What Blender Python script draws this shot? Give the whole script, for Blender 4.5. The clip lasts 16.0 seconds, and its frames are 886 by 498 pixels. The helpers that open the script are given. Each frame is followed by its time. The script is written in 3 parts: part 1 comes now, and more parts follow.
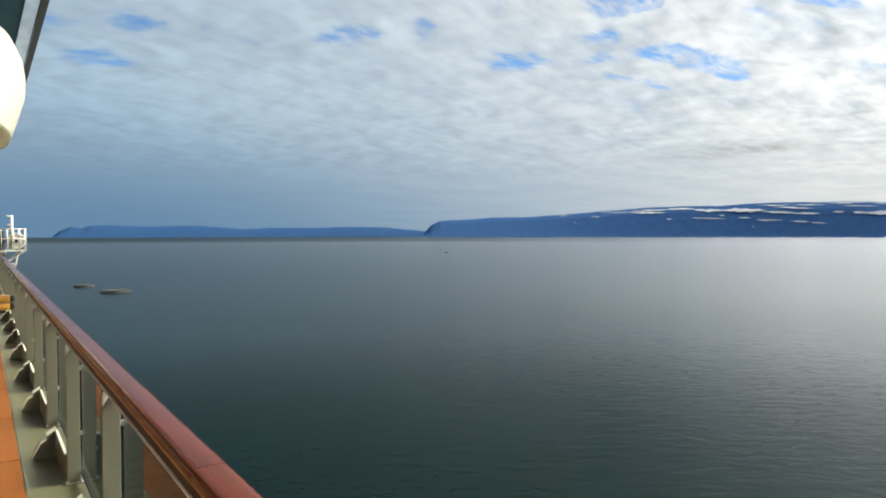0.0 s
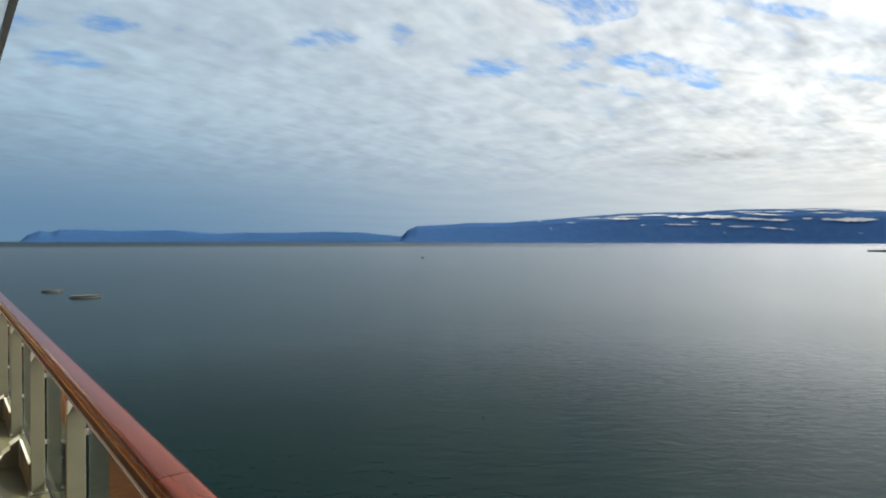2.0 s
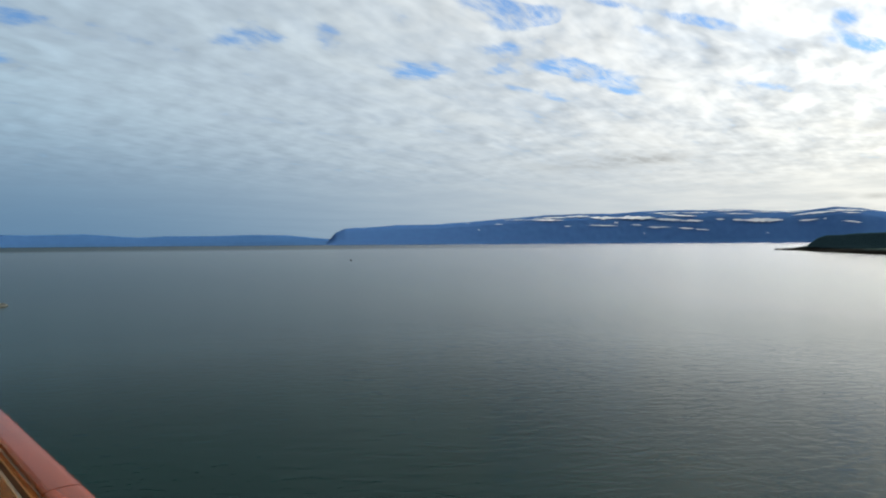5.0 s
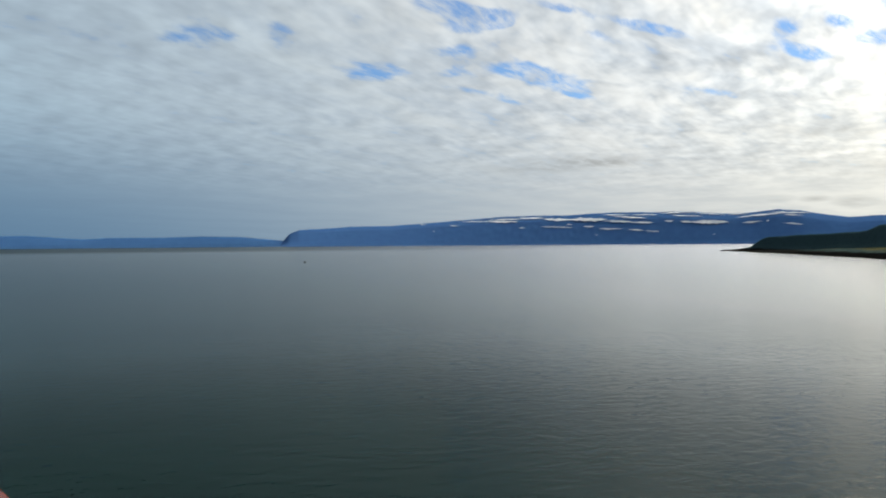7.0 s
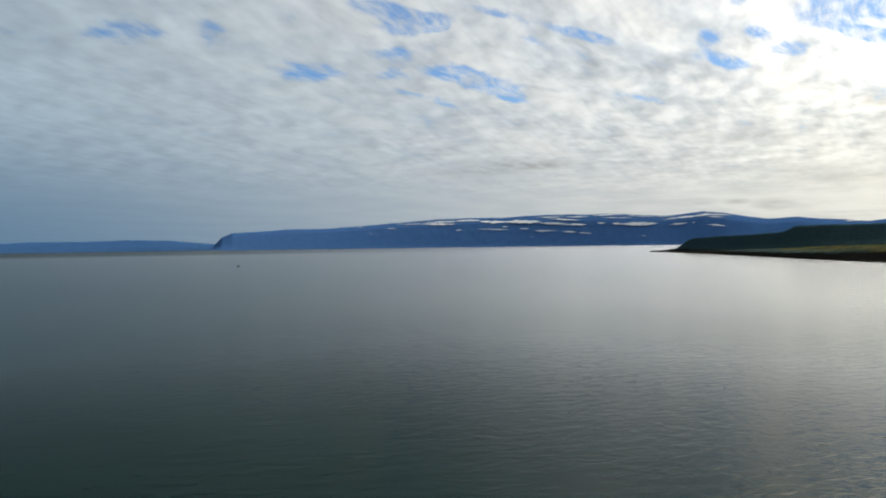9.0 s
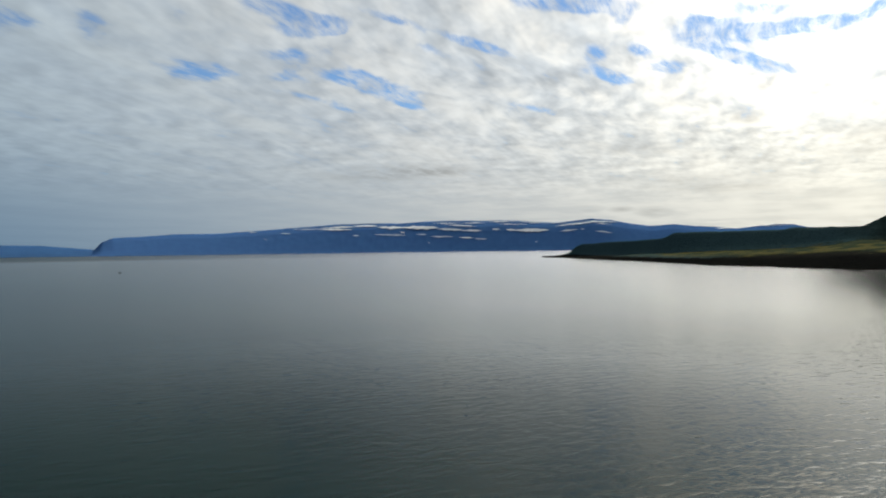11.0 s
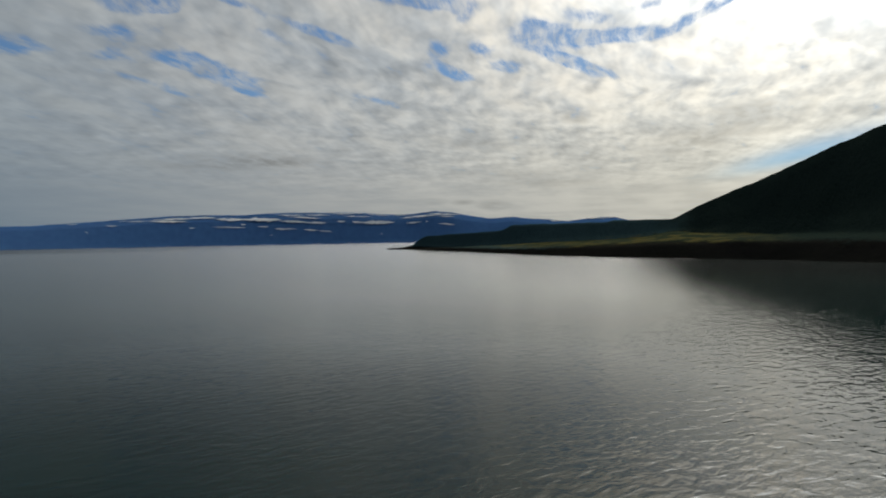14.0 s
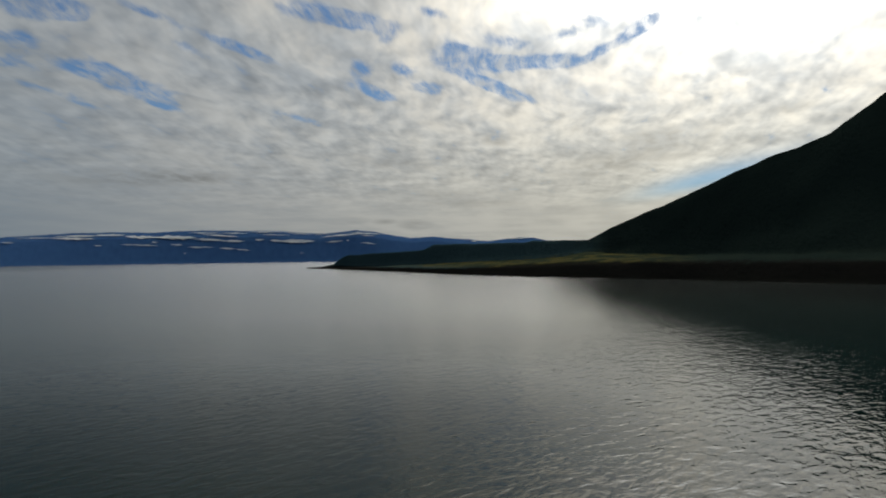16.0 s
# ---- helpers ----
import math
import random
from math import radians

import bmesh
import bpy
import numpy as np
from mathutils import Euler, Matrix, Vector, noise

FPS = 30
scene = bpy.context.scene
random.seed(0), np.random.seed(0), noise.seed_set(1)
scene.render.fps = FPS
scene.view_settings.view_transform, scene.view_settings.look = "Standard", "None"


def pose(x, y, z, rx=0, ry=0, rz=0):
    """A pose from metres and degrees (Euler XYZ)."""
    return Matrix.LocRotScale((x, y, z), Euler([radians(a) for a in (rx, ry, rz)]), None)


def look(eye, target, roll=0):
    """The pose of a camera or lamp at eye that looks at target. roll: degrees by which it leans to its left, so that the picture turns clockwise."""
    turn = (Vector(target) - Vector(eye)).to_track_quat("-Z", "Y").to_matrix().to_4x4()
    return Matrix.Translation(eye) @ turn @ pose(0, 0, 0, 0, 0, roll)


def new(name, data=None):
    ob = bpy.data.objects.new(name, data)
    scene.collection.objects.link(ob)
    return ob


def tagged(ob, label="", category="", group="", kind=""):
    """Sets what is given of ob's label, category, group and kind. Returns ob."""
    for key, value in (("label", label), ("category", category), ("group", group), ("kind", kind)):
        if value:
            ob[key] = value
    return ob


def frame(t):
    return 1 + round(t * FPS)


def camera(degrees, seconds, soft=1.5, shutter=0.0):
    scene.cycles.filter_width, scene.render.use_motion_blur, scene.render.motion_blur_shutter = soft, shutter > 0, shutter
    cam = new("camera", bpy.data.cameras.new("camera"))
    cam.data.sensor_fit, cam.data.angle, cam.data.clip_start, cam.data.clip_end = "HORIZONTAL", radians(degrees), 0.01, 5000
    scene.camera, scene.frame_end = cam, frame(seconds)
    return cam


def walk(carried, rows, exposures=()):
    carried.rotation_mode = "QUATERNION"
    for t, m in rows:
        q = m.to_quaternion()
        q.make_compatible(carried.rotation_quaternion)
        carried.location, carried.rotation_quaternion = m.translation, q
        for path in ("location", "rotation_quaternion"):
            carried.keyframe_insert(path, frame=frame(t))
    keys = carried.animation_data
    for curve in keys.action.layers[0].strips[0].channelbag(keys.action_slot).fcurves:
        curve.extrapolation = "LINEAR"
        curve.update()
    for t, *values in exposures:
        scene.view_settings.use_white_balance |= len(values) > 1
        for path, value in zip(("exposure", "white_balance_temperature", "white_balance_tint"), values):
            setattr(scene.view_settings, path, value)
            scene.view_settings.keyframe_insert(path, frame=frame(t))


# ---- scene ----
# Metres. z = 0 is the sea; the eye stands about 20 m above it on a ship's promenade deck.
EYE = 20.0
DECK = EYE - 1.74
HEADING = 34.55           # the ship's side runs 34.5 degrees to the left of the first view

# ------------------------------------------------------------------ camera
cam = camera(66.8, 16.0, soft=1.9)
# seconds, sideways drift, ahead, up, yaw, pitch, roll
ROWS = [
    (0.0, 0.000, 0.000, 0.000, 0.00, -1.27, 0.06),
    (0.5, 0.000, 0.009, 0.001, -0.43, -1.13, -0.12),
    (1.0, 0.003, 0.019, -0.002, -0.85, -1.12, -0.12),
    (1.5, 0.010, 0.020, -0.005, -1.54, -1.07, -0.04),
    (2.0, 0.022, -0.004, 0.005, -2.02, -0.82, -0.10),
    (2.5, 0.038, -0.014, 0.007, -2.71, -0.92, 0.05),
    (3.0, 0.046, -0.014, 0.007, -3.63, -0.76, 0.14),
    (3.5, 0.053, -0.015, 0.006, -4.55, -0.74, 0.16),
    (4.0, 0.066, -0.012, 0.007, -5.83, -0.78, 0.29),
    (4.2, 0.072, -0.012, 0.005, -6.42, -0.75, 0.31),
    (6.3, 0.132, -0.010, -0.027, -10.40, -0.59, 0.41),
    (6.5, 0.137, -0.010, -0.029, -10.94, -0.58, 0.41),
    (7.0, 0.148, -0.012, -0.030, -11.89, -0.55, 0.40),
    (7.5, 0.158, -0.014, -0.031, -13.06, -0.49, 0.55),
    (8.0, 0.168, -0.016, -0.032, -14.63, -0.44, 0.90),
    (8.5, 0.177, -0.019, -0.033, -15.94, -0.35, 0.88),
    (9.0, 0.186, -0.022, -0.034, -17.23, -0.39, 0.72),
    (9.5, 0.195, -0.026, -0.034, -18.86, -0.61, 0.76),
    (10.0, 0.203, -0.031, -0.034, -21.95, -0.47, 0.74),
    (10.2, 0.206, -0.033, -0.034, -23.02, -0.26, 0.73),
    (12.3, 0.233, -0.058, -0.034, -29.58, -0.36, 0.58),
    (12.5, 0.235, -0.060, -0.034, -30.44, -0.36, 0.60),
    (13.0, 0.240, -0.068, -0.034, -34.13, -0.85, 1.11),
    (13.5, 0.244, -0.076, -0.034, -37.46, -0.80, 1.30),
    (14.0, 0.248, -0.083, -0.034, -39.07, -0.87, 0.99),
    (14.5, 0.251, -0.090, -0.034, -40.56, -0.27, 0.66),
    (15.0, 0.254, -0.096, -0.034, -41.98, -0.09, 0.74),
    (15.5, 0.257, -0.102, -0.034, -44.03, 0.26, 0.70),
    (16.0, 0.260, -0.108, -0.034, -45.75, 0.69, 0.74),
]
EXPOSURES = [(0.0, 0.08), (3.5, 0.08), (7.0, -0.14), (9.0, -0.28), (10.2, -0.32), (12.5, -0.52), (13.0, -0.76), (14.0, -1.04), (16.0, -1.22)]
walk(cam, [(t, pose(x, y, EYE + z, 90 + pitch, roll, yaw)) for t, x, y, z, yaw, pitch, roll in ROWS], EXPOSURES)

# ------------------------------------------------------------------ sun and sky
SUN_AZ, SUN_EL = 72.0, 43.0


def toward(az, el):
    a, e = radians(az), radians(el)
    return Vector((math.sin(a) * math.cos(e), math.cos(a) * math.cos(e), math.sin(e)))


SUN_DIR = toward(SUN_AZ, SUN_EL)
lamp = bpy.data.lights.new("sun", "SUN")
lamp.energy, lamp.angle, lamp.color = 1.7, radians(1.2), (1.0, 0.88, 0.68)
sun = new("sun", lamp)
sun.matrix_world = look(SUN_DIR * 100, (0, 0, 0))


class Nodes:
    """Short hand for a node tree."""

    def __init__(self, tree):
        self.t = tree
        tree.nodes.clear()

    def add(self, kind, **values):
        n = self.t.nodes.new(kind)
        for k, v in values.items():
            n.inputs[k.replace("_", " ")].default_value = v
        return n

    def link(self, a, b):
        self.t.links.new(a, b)
        return b

    def put(self, value, socket):
        if isinstance(value, bpy.types.NodeSocket):
            self.t.links.new(value, socket)
        else:
            socket.default_value = value

    def math(self, op, a, b=0.0, c=0.0, clamp=False):
        n = self.t.nodes.new("ShaderNodeMath")
        n.operation, n.use_clamp = op, clamp
        for v, s in zip((a, b, c), n.inputs):
            self.put(v, s)
        return n.outputs[0]

    def vec(self, op, a, b=(0, 0, 0)):
        n = self.t.nodes.new("ShaderNodeVectorMath")
        n.operation = op
        self.put(a, n.inputs[0])
        self.put(b, n.inputs[1])
        return n.outputs["Value"] if op in ("DOT_PRODUCT", "LENGTH", "DISTANCE") else n.outputs[0]

    def mix(self, f, a, b, blend="MIX"):
        n = self.t.nodes.new("ShaderNodeMix")
        n.data_type, n.blend_type = "RGBA", blend
        self.put(f, n.inputs[0])
        for v, s in ((a, n.inputs[6]), (b, n.inputs[7])):
            self.put((*v, 1.0) if isinstance(v, tuple) and len(v) == 3 else v, s)
        return n.outputs[2]

    def ramp(self, v, lo, hi, smooth=True):
        n = self.t.nodes.new("ShaderNodeMapRange")
        n.interpolation_type = "SMOOTHSTEP" if smooth else "LINEAR"
        self.put(v, n.inputs[0])
        n.inputs[1].default_value, n.inputs[2].default_value = lo, hi
        return n.outputs[0]

    def noise(self, vec, scale, detail=4.0, rough=0.55, distortion=0.0):
        n = self.add("ShaderNodeTexNoise", Scale=scale, Detail=detail, Roughness=rough, Distortion=distortion)
        if vec is not None:
            self.link(vec, n.inputs["Vector"])
        return n.outputs[0]

    def mapped(self, vec, scale=(1, 1, 1), turn=0.0, shift=(0, 0, 0)):
        n = self.t.nodes.new("ShaderNodeMapping")
        self.link(vec, n.inputs[0])
        n.inputs[1].default_value, n.inputs[2].default_value, n.inputs[3].default_value = shift, (0, 0, radians(turn)), scale
        return n.outputs[0]

    def joined(self, x, y, z=0.0):
        n = self.t.nodes.new("ShaderNodeCombineXYZ")
        for v, s in zip((x, y, z), n.inputs):
            self.put(v, s)
        return n.outputs[0]


world = bpy.data.worlds.new("sky")
scene.world = world
world.use_nodes = True
w = Nodes(world.node_tree)
sky = w.t.nodes.new("ShaderNodeTexSky")
sky.sky_type, sky.sun_disc = "NISHITA", False
sky.sun_elevation, sky.sun_rotation = radians(SUN_EL), radians(SUN_AZ)
sky.air_density, sky.dust_density, sky.ozone_density = 1.0, 0.6, 2.0
coord = w.t.nodes.new("ShaderNodeTexCoord")
ray = w.vec("NORMALIZE", coord.outputs["Generated"])
sep = w.t.nodes.new("ShaderNodeSeparateXYZ")
w.link(ray, sep.inputs[0])
up = w.math("MAXIMUM", sep.outputs[2], 0.0)
# the cloud sheet is a level layer, seen in perspective
over = w.math("ADD", up, 0.015)
sheet = w.joined(w.math("DIVIDE", sep.outputs[0], over), w.math("DIVIDE", sep.outputs[1], over))
warp = w.add("ShaderNodeTexNoise", Scale=1.1, Detail=2.0)
w.link(sheet, warp.inputs["Vector"])
bent = w.vec("ADD", sheet, w.vec("SCALE", w.vec("SUBTRACT", warp.outputs["Color"], (0.5, 0.5, 0.5))))
bent.node.inputs[1].links[0].from_node.inputs["Scale"].default_value = 0.18
facing = w.math("ADD", 0.5, w.math("MULTIPLY", w.vec("DOT_PRODUCT", ray, tuple(SUN_DIR)), 0.5))
# streets of altocumulus drawn out along the wind, and the puffs that make them up
WIND = radians(62)


def windward(at, along_wind, across_wind, layer):
    """The sheet in wind axes, so many puffs to the unit along and across it."""
    d = w.vec("DOT_PRODUCT", at, (math.sin(WIND) * along_wind, math.cos(WIND) * along_wind, 0))
    s = w.vec("DOT_PRODUCT", at, (math.cos(WIND) * across_wind, -math.sin(WIND) * across_wind, 0))
    return w.joined(d, s, layer)


# the puffs grow with distance, so that they do not thin out to lines low down
near_far = w.vec("SCALE", bent)
w.link(w.math("POWER", w.vec("LENGTH", bent), -0.5), near_far.node.inputs["Scale"])
sunward = w.vec("ADD", near_far, (0.04 * math.sin(radians(SUN_AZ)), 0.04 * math.cos(radians(SUN_AZ)), 0))
streets = w.noise(windward(near_far, 1.2, 4.6, 1.0), 1.0, 3.0, 0.5)
puffs = w.noise(windward(near_far, 6.0, 9.6, 3.0), 1.0, 3.0, 0.5, 0.1)
puffs_sunward = w.noise(windward(sunward, 6.0, 9.6, 3.0), 1.0, 3.0, 0.5, 0.1)
fleece = w.noise(windward(near_far, 17.0, 23.0, 7.0), 1.0, 2.0, 0.5, 0.1)
# low down the layer is seen edge on: flat lenses
bearing = w.math("ARCTAN2", sep.outputs[0], sep.outputs[1])
lenses = w.noise(w.joined(w.math("MULTIPLY", bearing, 9.0), w.math("MULTIPLY", up, 85.0), 2.0), 1.0, 4.0, 0.55, 0.2)
broad = w.noise(bent, 0.55, 2.0, 0.5)
high = w.ramp(up, 0.04, 0.13)
fine = w.math("ADD", w.math("MULTIPLY", puffs, 0.66), w.math("MULTIPLY", fleece, 0.34))
fine = w.math("ADD", w.math("MULTIPLY", fine, high), w.math("MULTIPLY", lenses, w.math("SUBTRACT", 1.0, high)))
thick = w.math("ADD", w.math("ADD", w.math("MULTIPLY", streets, 0.36), w.math("MULTIPLY", fine, 0.46)), w.math("MULTIPLY", broad, 0.18))


def patches(table):
    """Soft oval patches of the sheet: centre, half sizes, turn, strength."""
    total = 0.0
    for px, py, sx, sy, turn, strength in table:
        place = w.t.nodes.new("ShaderNodeMapping")
        place.vector_type = "TEXTURE"
        w.link(sheet, place.inputs[0])
        place.inputs[1].default_value, place.inputs[2].default_value, place.inputs[3].default_value = (px, py, 0), (0, 0, radians(turn)), (sx, sy, 1)
        oval = w.t.nodes.new("ShaderNodeTexGradient")
        oval.gradient_type = "SPHERICAL"
        w.link(place.outputs[0], oval.inputs[0])
        total = w.math("MULTIPLY_ADD", oval.outputs[1], strength, total)
    return total


# gaps in the sheet
GAPS_BOW = [(-1.38, 3.00, 0.26, 0.152, -68, 0.60), (-1.83, 3.57, 0.30, 0.237, -54, 0.75), (-0.54, 3.27, 0.23, 0.135, 86, 0.50), (0.43, 3.75, 0.27, 0.198, -78, 0.60),
            (1.40, 3.68, 0.52, 0.212, 36, 1.00), (1.71, 4.00, 0.28, 0.134, 44, 0.80), (1.35, 2.90, 0.27, 0.077, 29, 0.50), (-0.34, 3.18, 0.30, 0.194, 59, 0.30),
            (1.38, 4.28, 0.27, 0.087, 42, 0.40), (-2.16, 4.42, 0.22, 0.124, -64, 0.30), (-1.78, 3.03, 0.26, 0.193, -71, 0.40)]
GAPS_AHEAD = [(0.37, 3.67, 0.32, 0.258, 57, 0.50), (0.83, 3.61, 0.26, 0.138, 71, 0.40), (1.11, 4.05, 0.36, 0.113, 22, 0.50), (1.06, 2.60, 0.25, 0.074, 27, 0.75),
              (1.54, 2.75, 0.34, 0.087, 21, 0.95), (2.42, 2.90, 0.32, 0.099, 20, 0.60), (0.64, 2.70, 0.35, 0.142, 20, 1.00), (0.82, 2.81, 0.13, 0.102, 43, 0.90),
              (-0.09, 3.09, 0.37, 0.087, -86, 0.35), (-0.36, 3.19, 0.21, 0.148, 2, 0.35), (4.05, 3.37, 0.39, 0.110, 33, 0.30), (1.17, 3.41, 0.25, 0.131, 46, 0.50)]
GAPS_BEAM = [(0.74, 2.84, 0.24, 0.184, -50, 0.90), (0.77, 3.23, 0.20, 0.162, 29, 0.55), (1.07, 3.56, 0.29, 0.188, 21, 0.45), (1.55, 2.16, 0.27, 0.137, -7, 0.85),
             (1.72, 2.12, 0.18, 0.150, -4, 0.75), (1.88, 2.14, 0.22, 0.090, 47, 0.80), (2.14, 2.64, 0.28, 0.094, 50, 0.70), (2.51, 2.94, 0.29, 0.103, 32, 0.75),
             (2.28, 2.48, 0.21, 0.093, 45, 0.85), (2.60, 2.66, 0.24, 0.125, 15, 0.75), (2.23, 2.05, 0.19, 0.111, 14, 0.60), (2.35, 1.86, 0.19, 0.105, 10, 0.70)]
GAPS_HILL = [(2.46, 2.13, 0.38, 0.187, -8, 1.00), (2.70, 1.92, 0.32, 0.168, -40, 1.00), (2.65, 2.35, 0.47, 0.112, 13, 0.90), (3.04, 2.41, 0.45, 0.101, 13, 0.95),
             (2.71, 1.55, 0.35, 0.080, 63, 0.85), (2.56, 1.32, 0.20, 0.089, 50, 1.00), (2.35, 1.48, 0.22, 0.110, -20, 0.45), (2.49, 3.75, 0.37, 0.096, 23, 0.50),
             (1.84, 1.85, 0.16, 0.077, -7, 0.50), (4.31, 1.10, 0.27, 0.083, -2, 0.50), (2.44, 1.62, 0.15, 0.100, 88, 0.50)]
gap = w.math("MINIMUM", w.math("MULTIPLY", patches(GAPS_BOW + GAPS_AHEAD + GAPS_BEAM + GAPS_HILL), 1.6), 1.2)
wisps = w.noise(windward(near_far, 10.0, 26.0, 11.0), 1.0, 5.0, 0.62, 0.2)
body = w.math("ADD", w.math("ADD", w.math("MULTIPLY", puffs, 0.34), w.math("MULTIPLY", streets, 0.12)), w.math("ADD", w.math("MULTIPLY", fleece, 0.20), w.math("MULTIPLY", wisps, 0.34)))
body = w.math("MULTIPLY_ADD", body, 4.6, -1.66)
# the sheet breaks up overhead, away from the sun: out of view, added to darken the water
opening = w.math("MULTIPLY", w.ramp(up, 0.36, 0.52), w.ramp(facing, 0.92, 0.76))
hole = w.math("SUBTRACT", body, w.math("MULTIPLY", w.math("MAXIMUM", gap, w.math("MULTIPLY", opening, 0.8)), 1.12))
veiled = w.math("ADD", 0.10, w.math("MULTIPLY", w.ramp(wisps, 0.36, 0.66), 0.70))
cover = w.math("MAXIMUM", veiled, w.ramp(hole, -0.80, 0.40))
# thick grey clumps toward the hill
SHADES = [(5.03, 2.42, 0.66, 0.480, 38, 0.80), (5.92, 3.38, 1.56, 0.627, 53, 0.70), (4.14, 3.41, 0.34, 0.148, 38, 0.80), (2.88, 7.42, 1.13, 0.842, -81, 0.60),
          (8.73, 11.20, 1.34, 0.459, 52, 0.50), (9.57, 11.06, 1.13, 0.331, 49, 0.50), (10.93, 11.55, 2.47, 0.483, 46, 0.55), (7.45, 6.81, 1.98, 1.046, 22, 0.50),
          (4.61, 1.38, 0.23, 0.216, -65, 0.50), (4.30, 4.81, 0.89, 0.428, 6, 0.40), (3.33, 6.91, 0.72, 0.568, 14, 0.60)]
clump = w.math("MINIMUM", w.math("MULTIPLY", patches(SHADES), 1.6), 1.0)
clump = w.math("MULTIPLY", clump, w.ramp(fine, 0.40, 0.60))
# low down the sheet closes into haze
low = w.ramp(up, 0.20, 0.08)
cover = w.math("MAXIMUM", cover, w.math("MULTIPLY", low, 0.95))
# a clear strip low down, over the shoulder of the hill
off = w.vec("SUBTRACT", sheet, (7.75, 3.25, 0))
a = w.math("DIVIDE", w.vec("DOT_PRODUCT", off, (0.70, 0.71, 0)), 1.9)
b = w.math("DIVIDE", w.vec("DOT_PRODUCT", off, (-0.71, 0.70, 0)), 0.40)
strip = w.math("EXPONENT", w.math("MULTIPLY", w.math("ADD", w.math("MULTIPLY", a, a), w.math("MULTIPLY", b, b)), -1.0))
cover = w.math("MULTIPLY", cover, w.math("SUBTRACT", 1.0, w.math("MULTIPLY", strip, 0.80)))
# brighter toward the veiled sun
lit = 2.4
for amount, power in ((5.6, 1.0), (5.0, 8.0), (12.0, 20.0), (26.0, 30.0), (240.0, 60.0), (250.0, 120.0)):
    lit = w.math("ADD", lit, w.math("MULTIPLY", w.math("POWER", facing, power), amount))
# a bright low sky on the sun's side
sunny = w.math("ADD", 0.5, w.math("MULTIPLY", w.math("COSINE", w.math("SUBTRACT", bearing, radians(SUN_AZ))), 0.5))
lit = w.math("ADD", lit, w.math("MULTIPLY", w.math("POWER", sunny, 9.0), w.math("MULTIPLY", w.ramp(up, 0.45, 0.10), 2.8)))
soften = w.math("ADD", 0.45, w.math("MULTIPLY", w.ramp(up, 0.02, 0.20), 0.55))
dense = w.math("ADD", 0.5, w.math("MULTIPLY", w.math("SUBTRACT", w.ramp(thick, 0.39, 0.61), 0.5), soften))
swing = w.math("ADD", 0.13, w.math("MULTIPLY", w.ramp(facing, 0.70, 0.93), 0.27))
# the sunward edge of each puff is lit, its far side shaded
edge = w.math("MULTIPLY", w.math("SUBTRACT", puffs, puffs_sunward), w.math("MULTIPLY", high, w.math("ADD", 0.50, w.math("MULTIPLY", w.ramp(facing, 0.70, 0.93), 0.40))))
relief = w.math("ADD", w.math("ADD", 0.96, edge), w.math("MULTIPLY", w.math("SUBTRACT", dense, 0.5), swing))
relief = w.math("MULTIPLY", relief, w.math("SUBTRACT", 1.0, w.math("MULTIPLY", clump, 0.36)))
tone = w.mix(w.ramp(facing, 0.50, 0.80, False), (0.71, 0.99, 1.21), (0.94, 0.98, 0.985))
tone = w.mix(w.ramp(facing, 0.80, 0.97), tone, (1.09, 1.0, 0.83))
tone = w.mix(w.math("MULTIPLY", w.math("SUBTRACT", 1.0, dense), 0.45), tone, (0.76, 0.94, 1.14))
tone = w.mix(w.math("MULTIPLY", w.math("POWER", sunny, 9.0), w.ramp(up, 0.30, 0.05)), tone, (1.03, 1.0, 0.86))
cloud = w.vec("SCALE", tone)
veil = w.math("ADD", 0.88, w.math("MULTIPLY", w.ramp(up, 0.0, 0.20), 0.12))
w.link(w.math("MULTIPLY", w.math("MULTIPLY", lit, veil), relief), cloud.node.inputs["Scale"])
hazy = w.ramp(up, 0.22, 0.0)
cloud = w.mix(w.math("MULTIPLY", hazy, w.ramp(facing, 0.80, 0.42)), cloud, (1.25, 2.36, 3.70))
blue = w.vec("MULTIPLY", sky.outputs[0], (0.74, 1.10, 1.42))
back = w.add("ShaderNodeBackground", Strength=0.10)
w.link(w.mix(cover, blue, cloud), back.inputs[0])
w.link(back.outputs[0], w.add("ShaderNodeOutputWorld").inputs[0])

# ------------------------------------------------------------------ materials


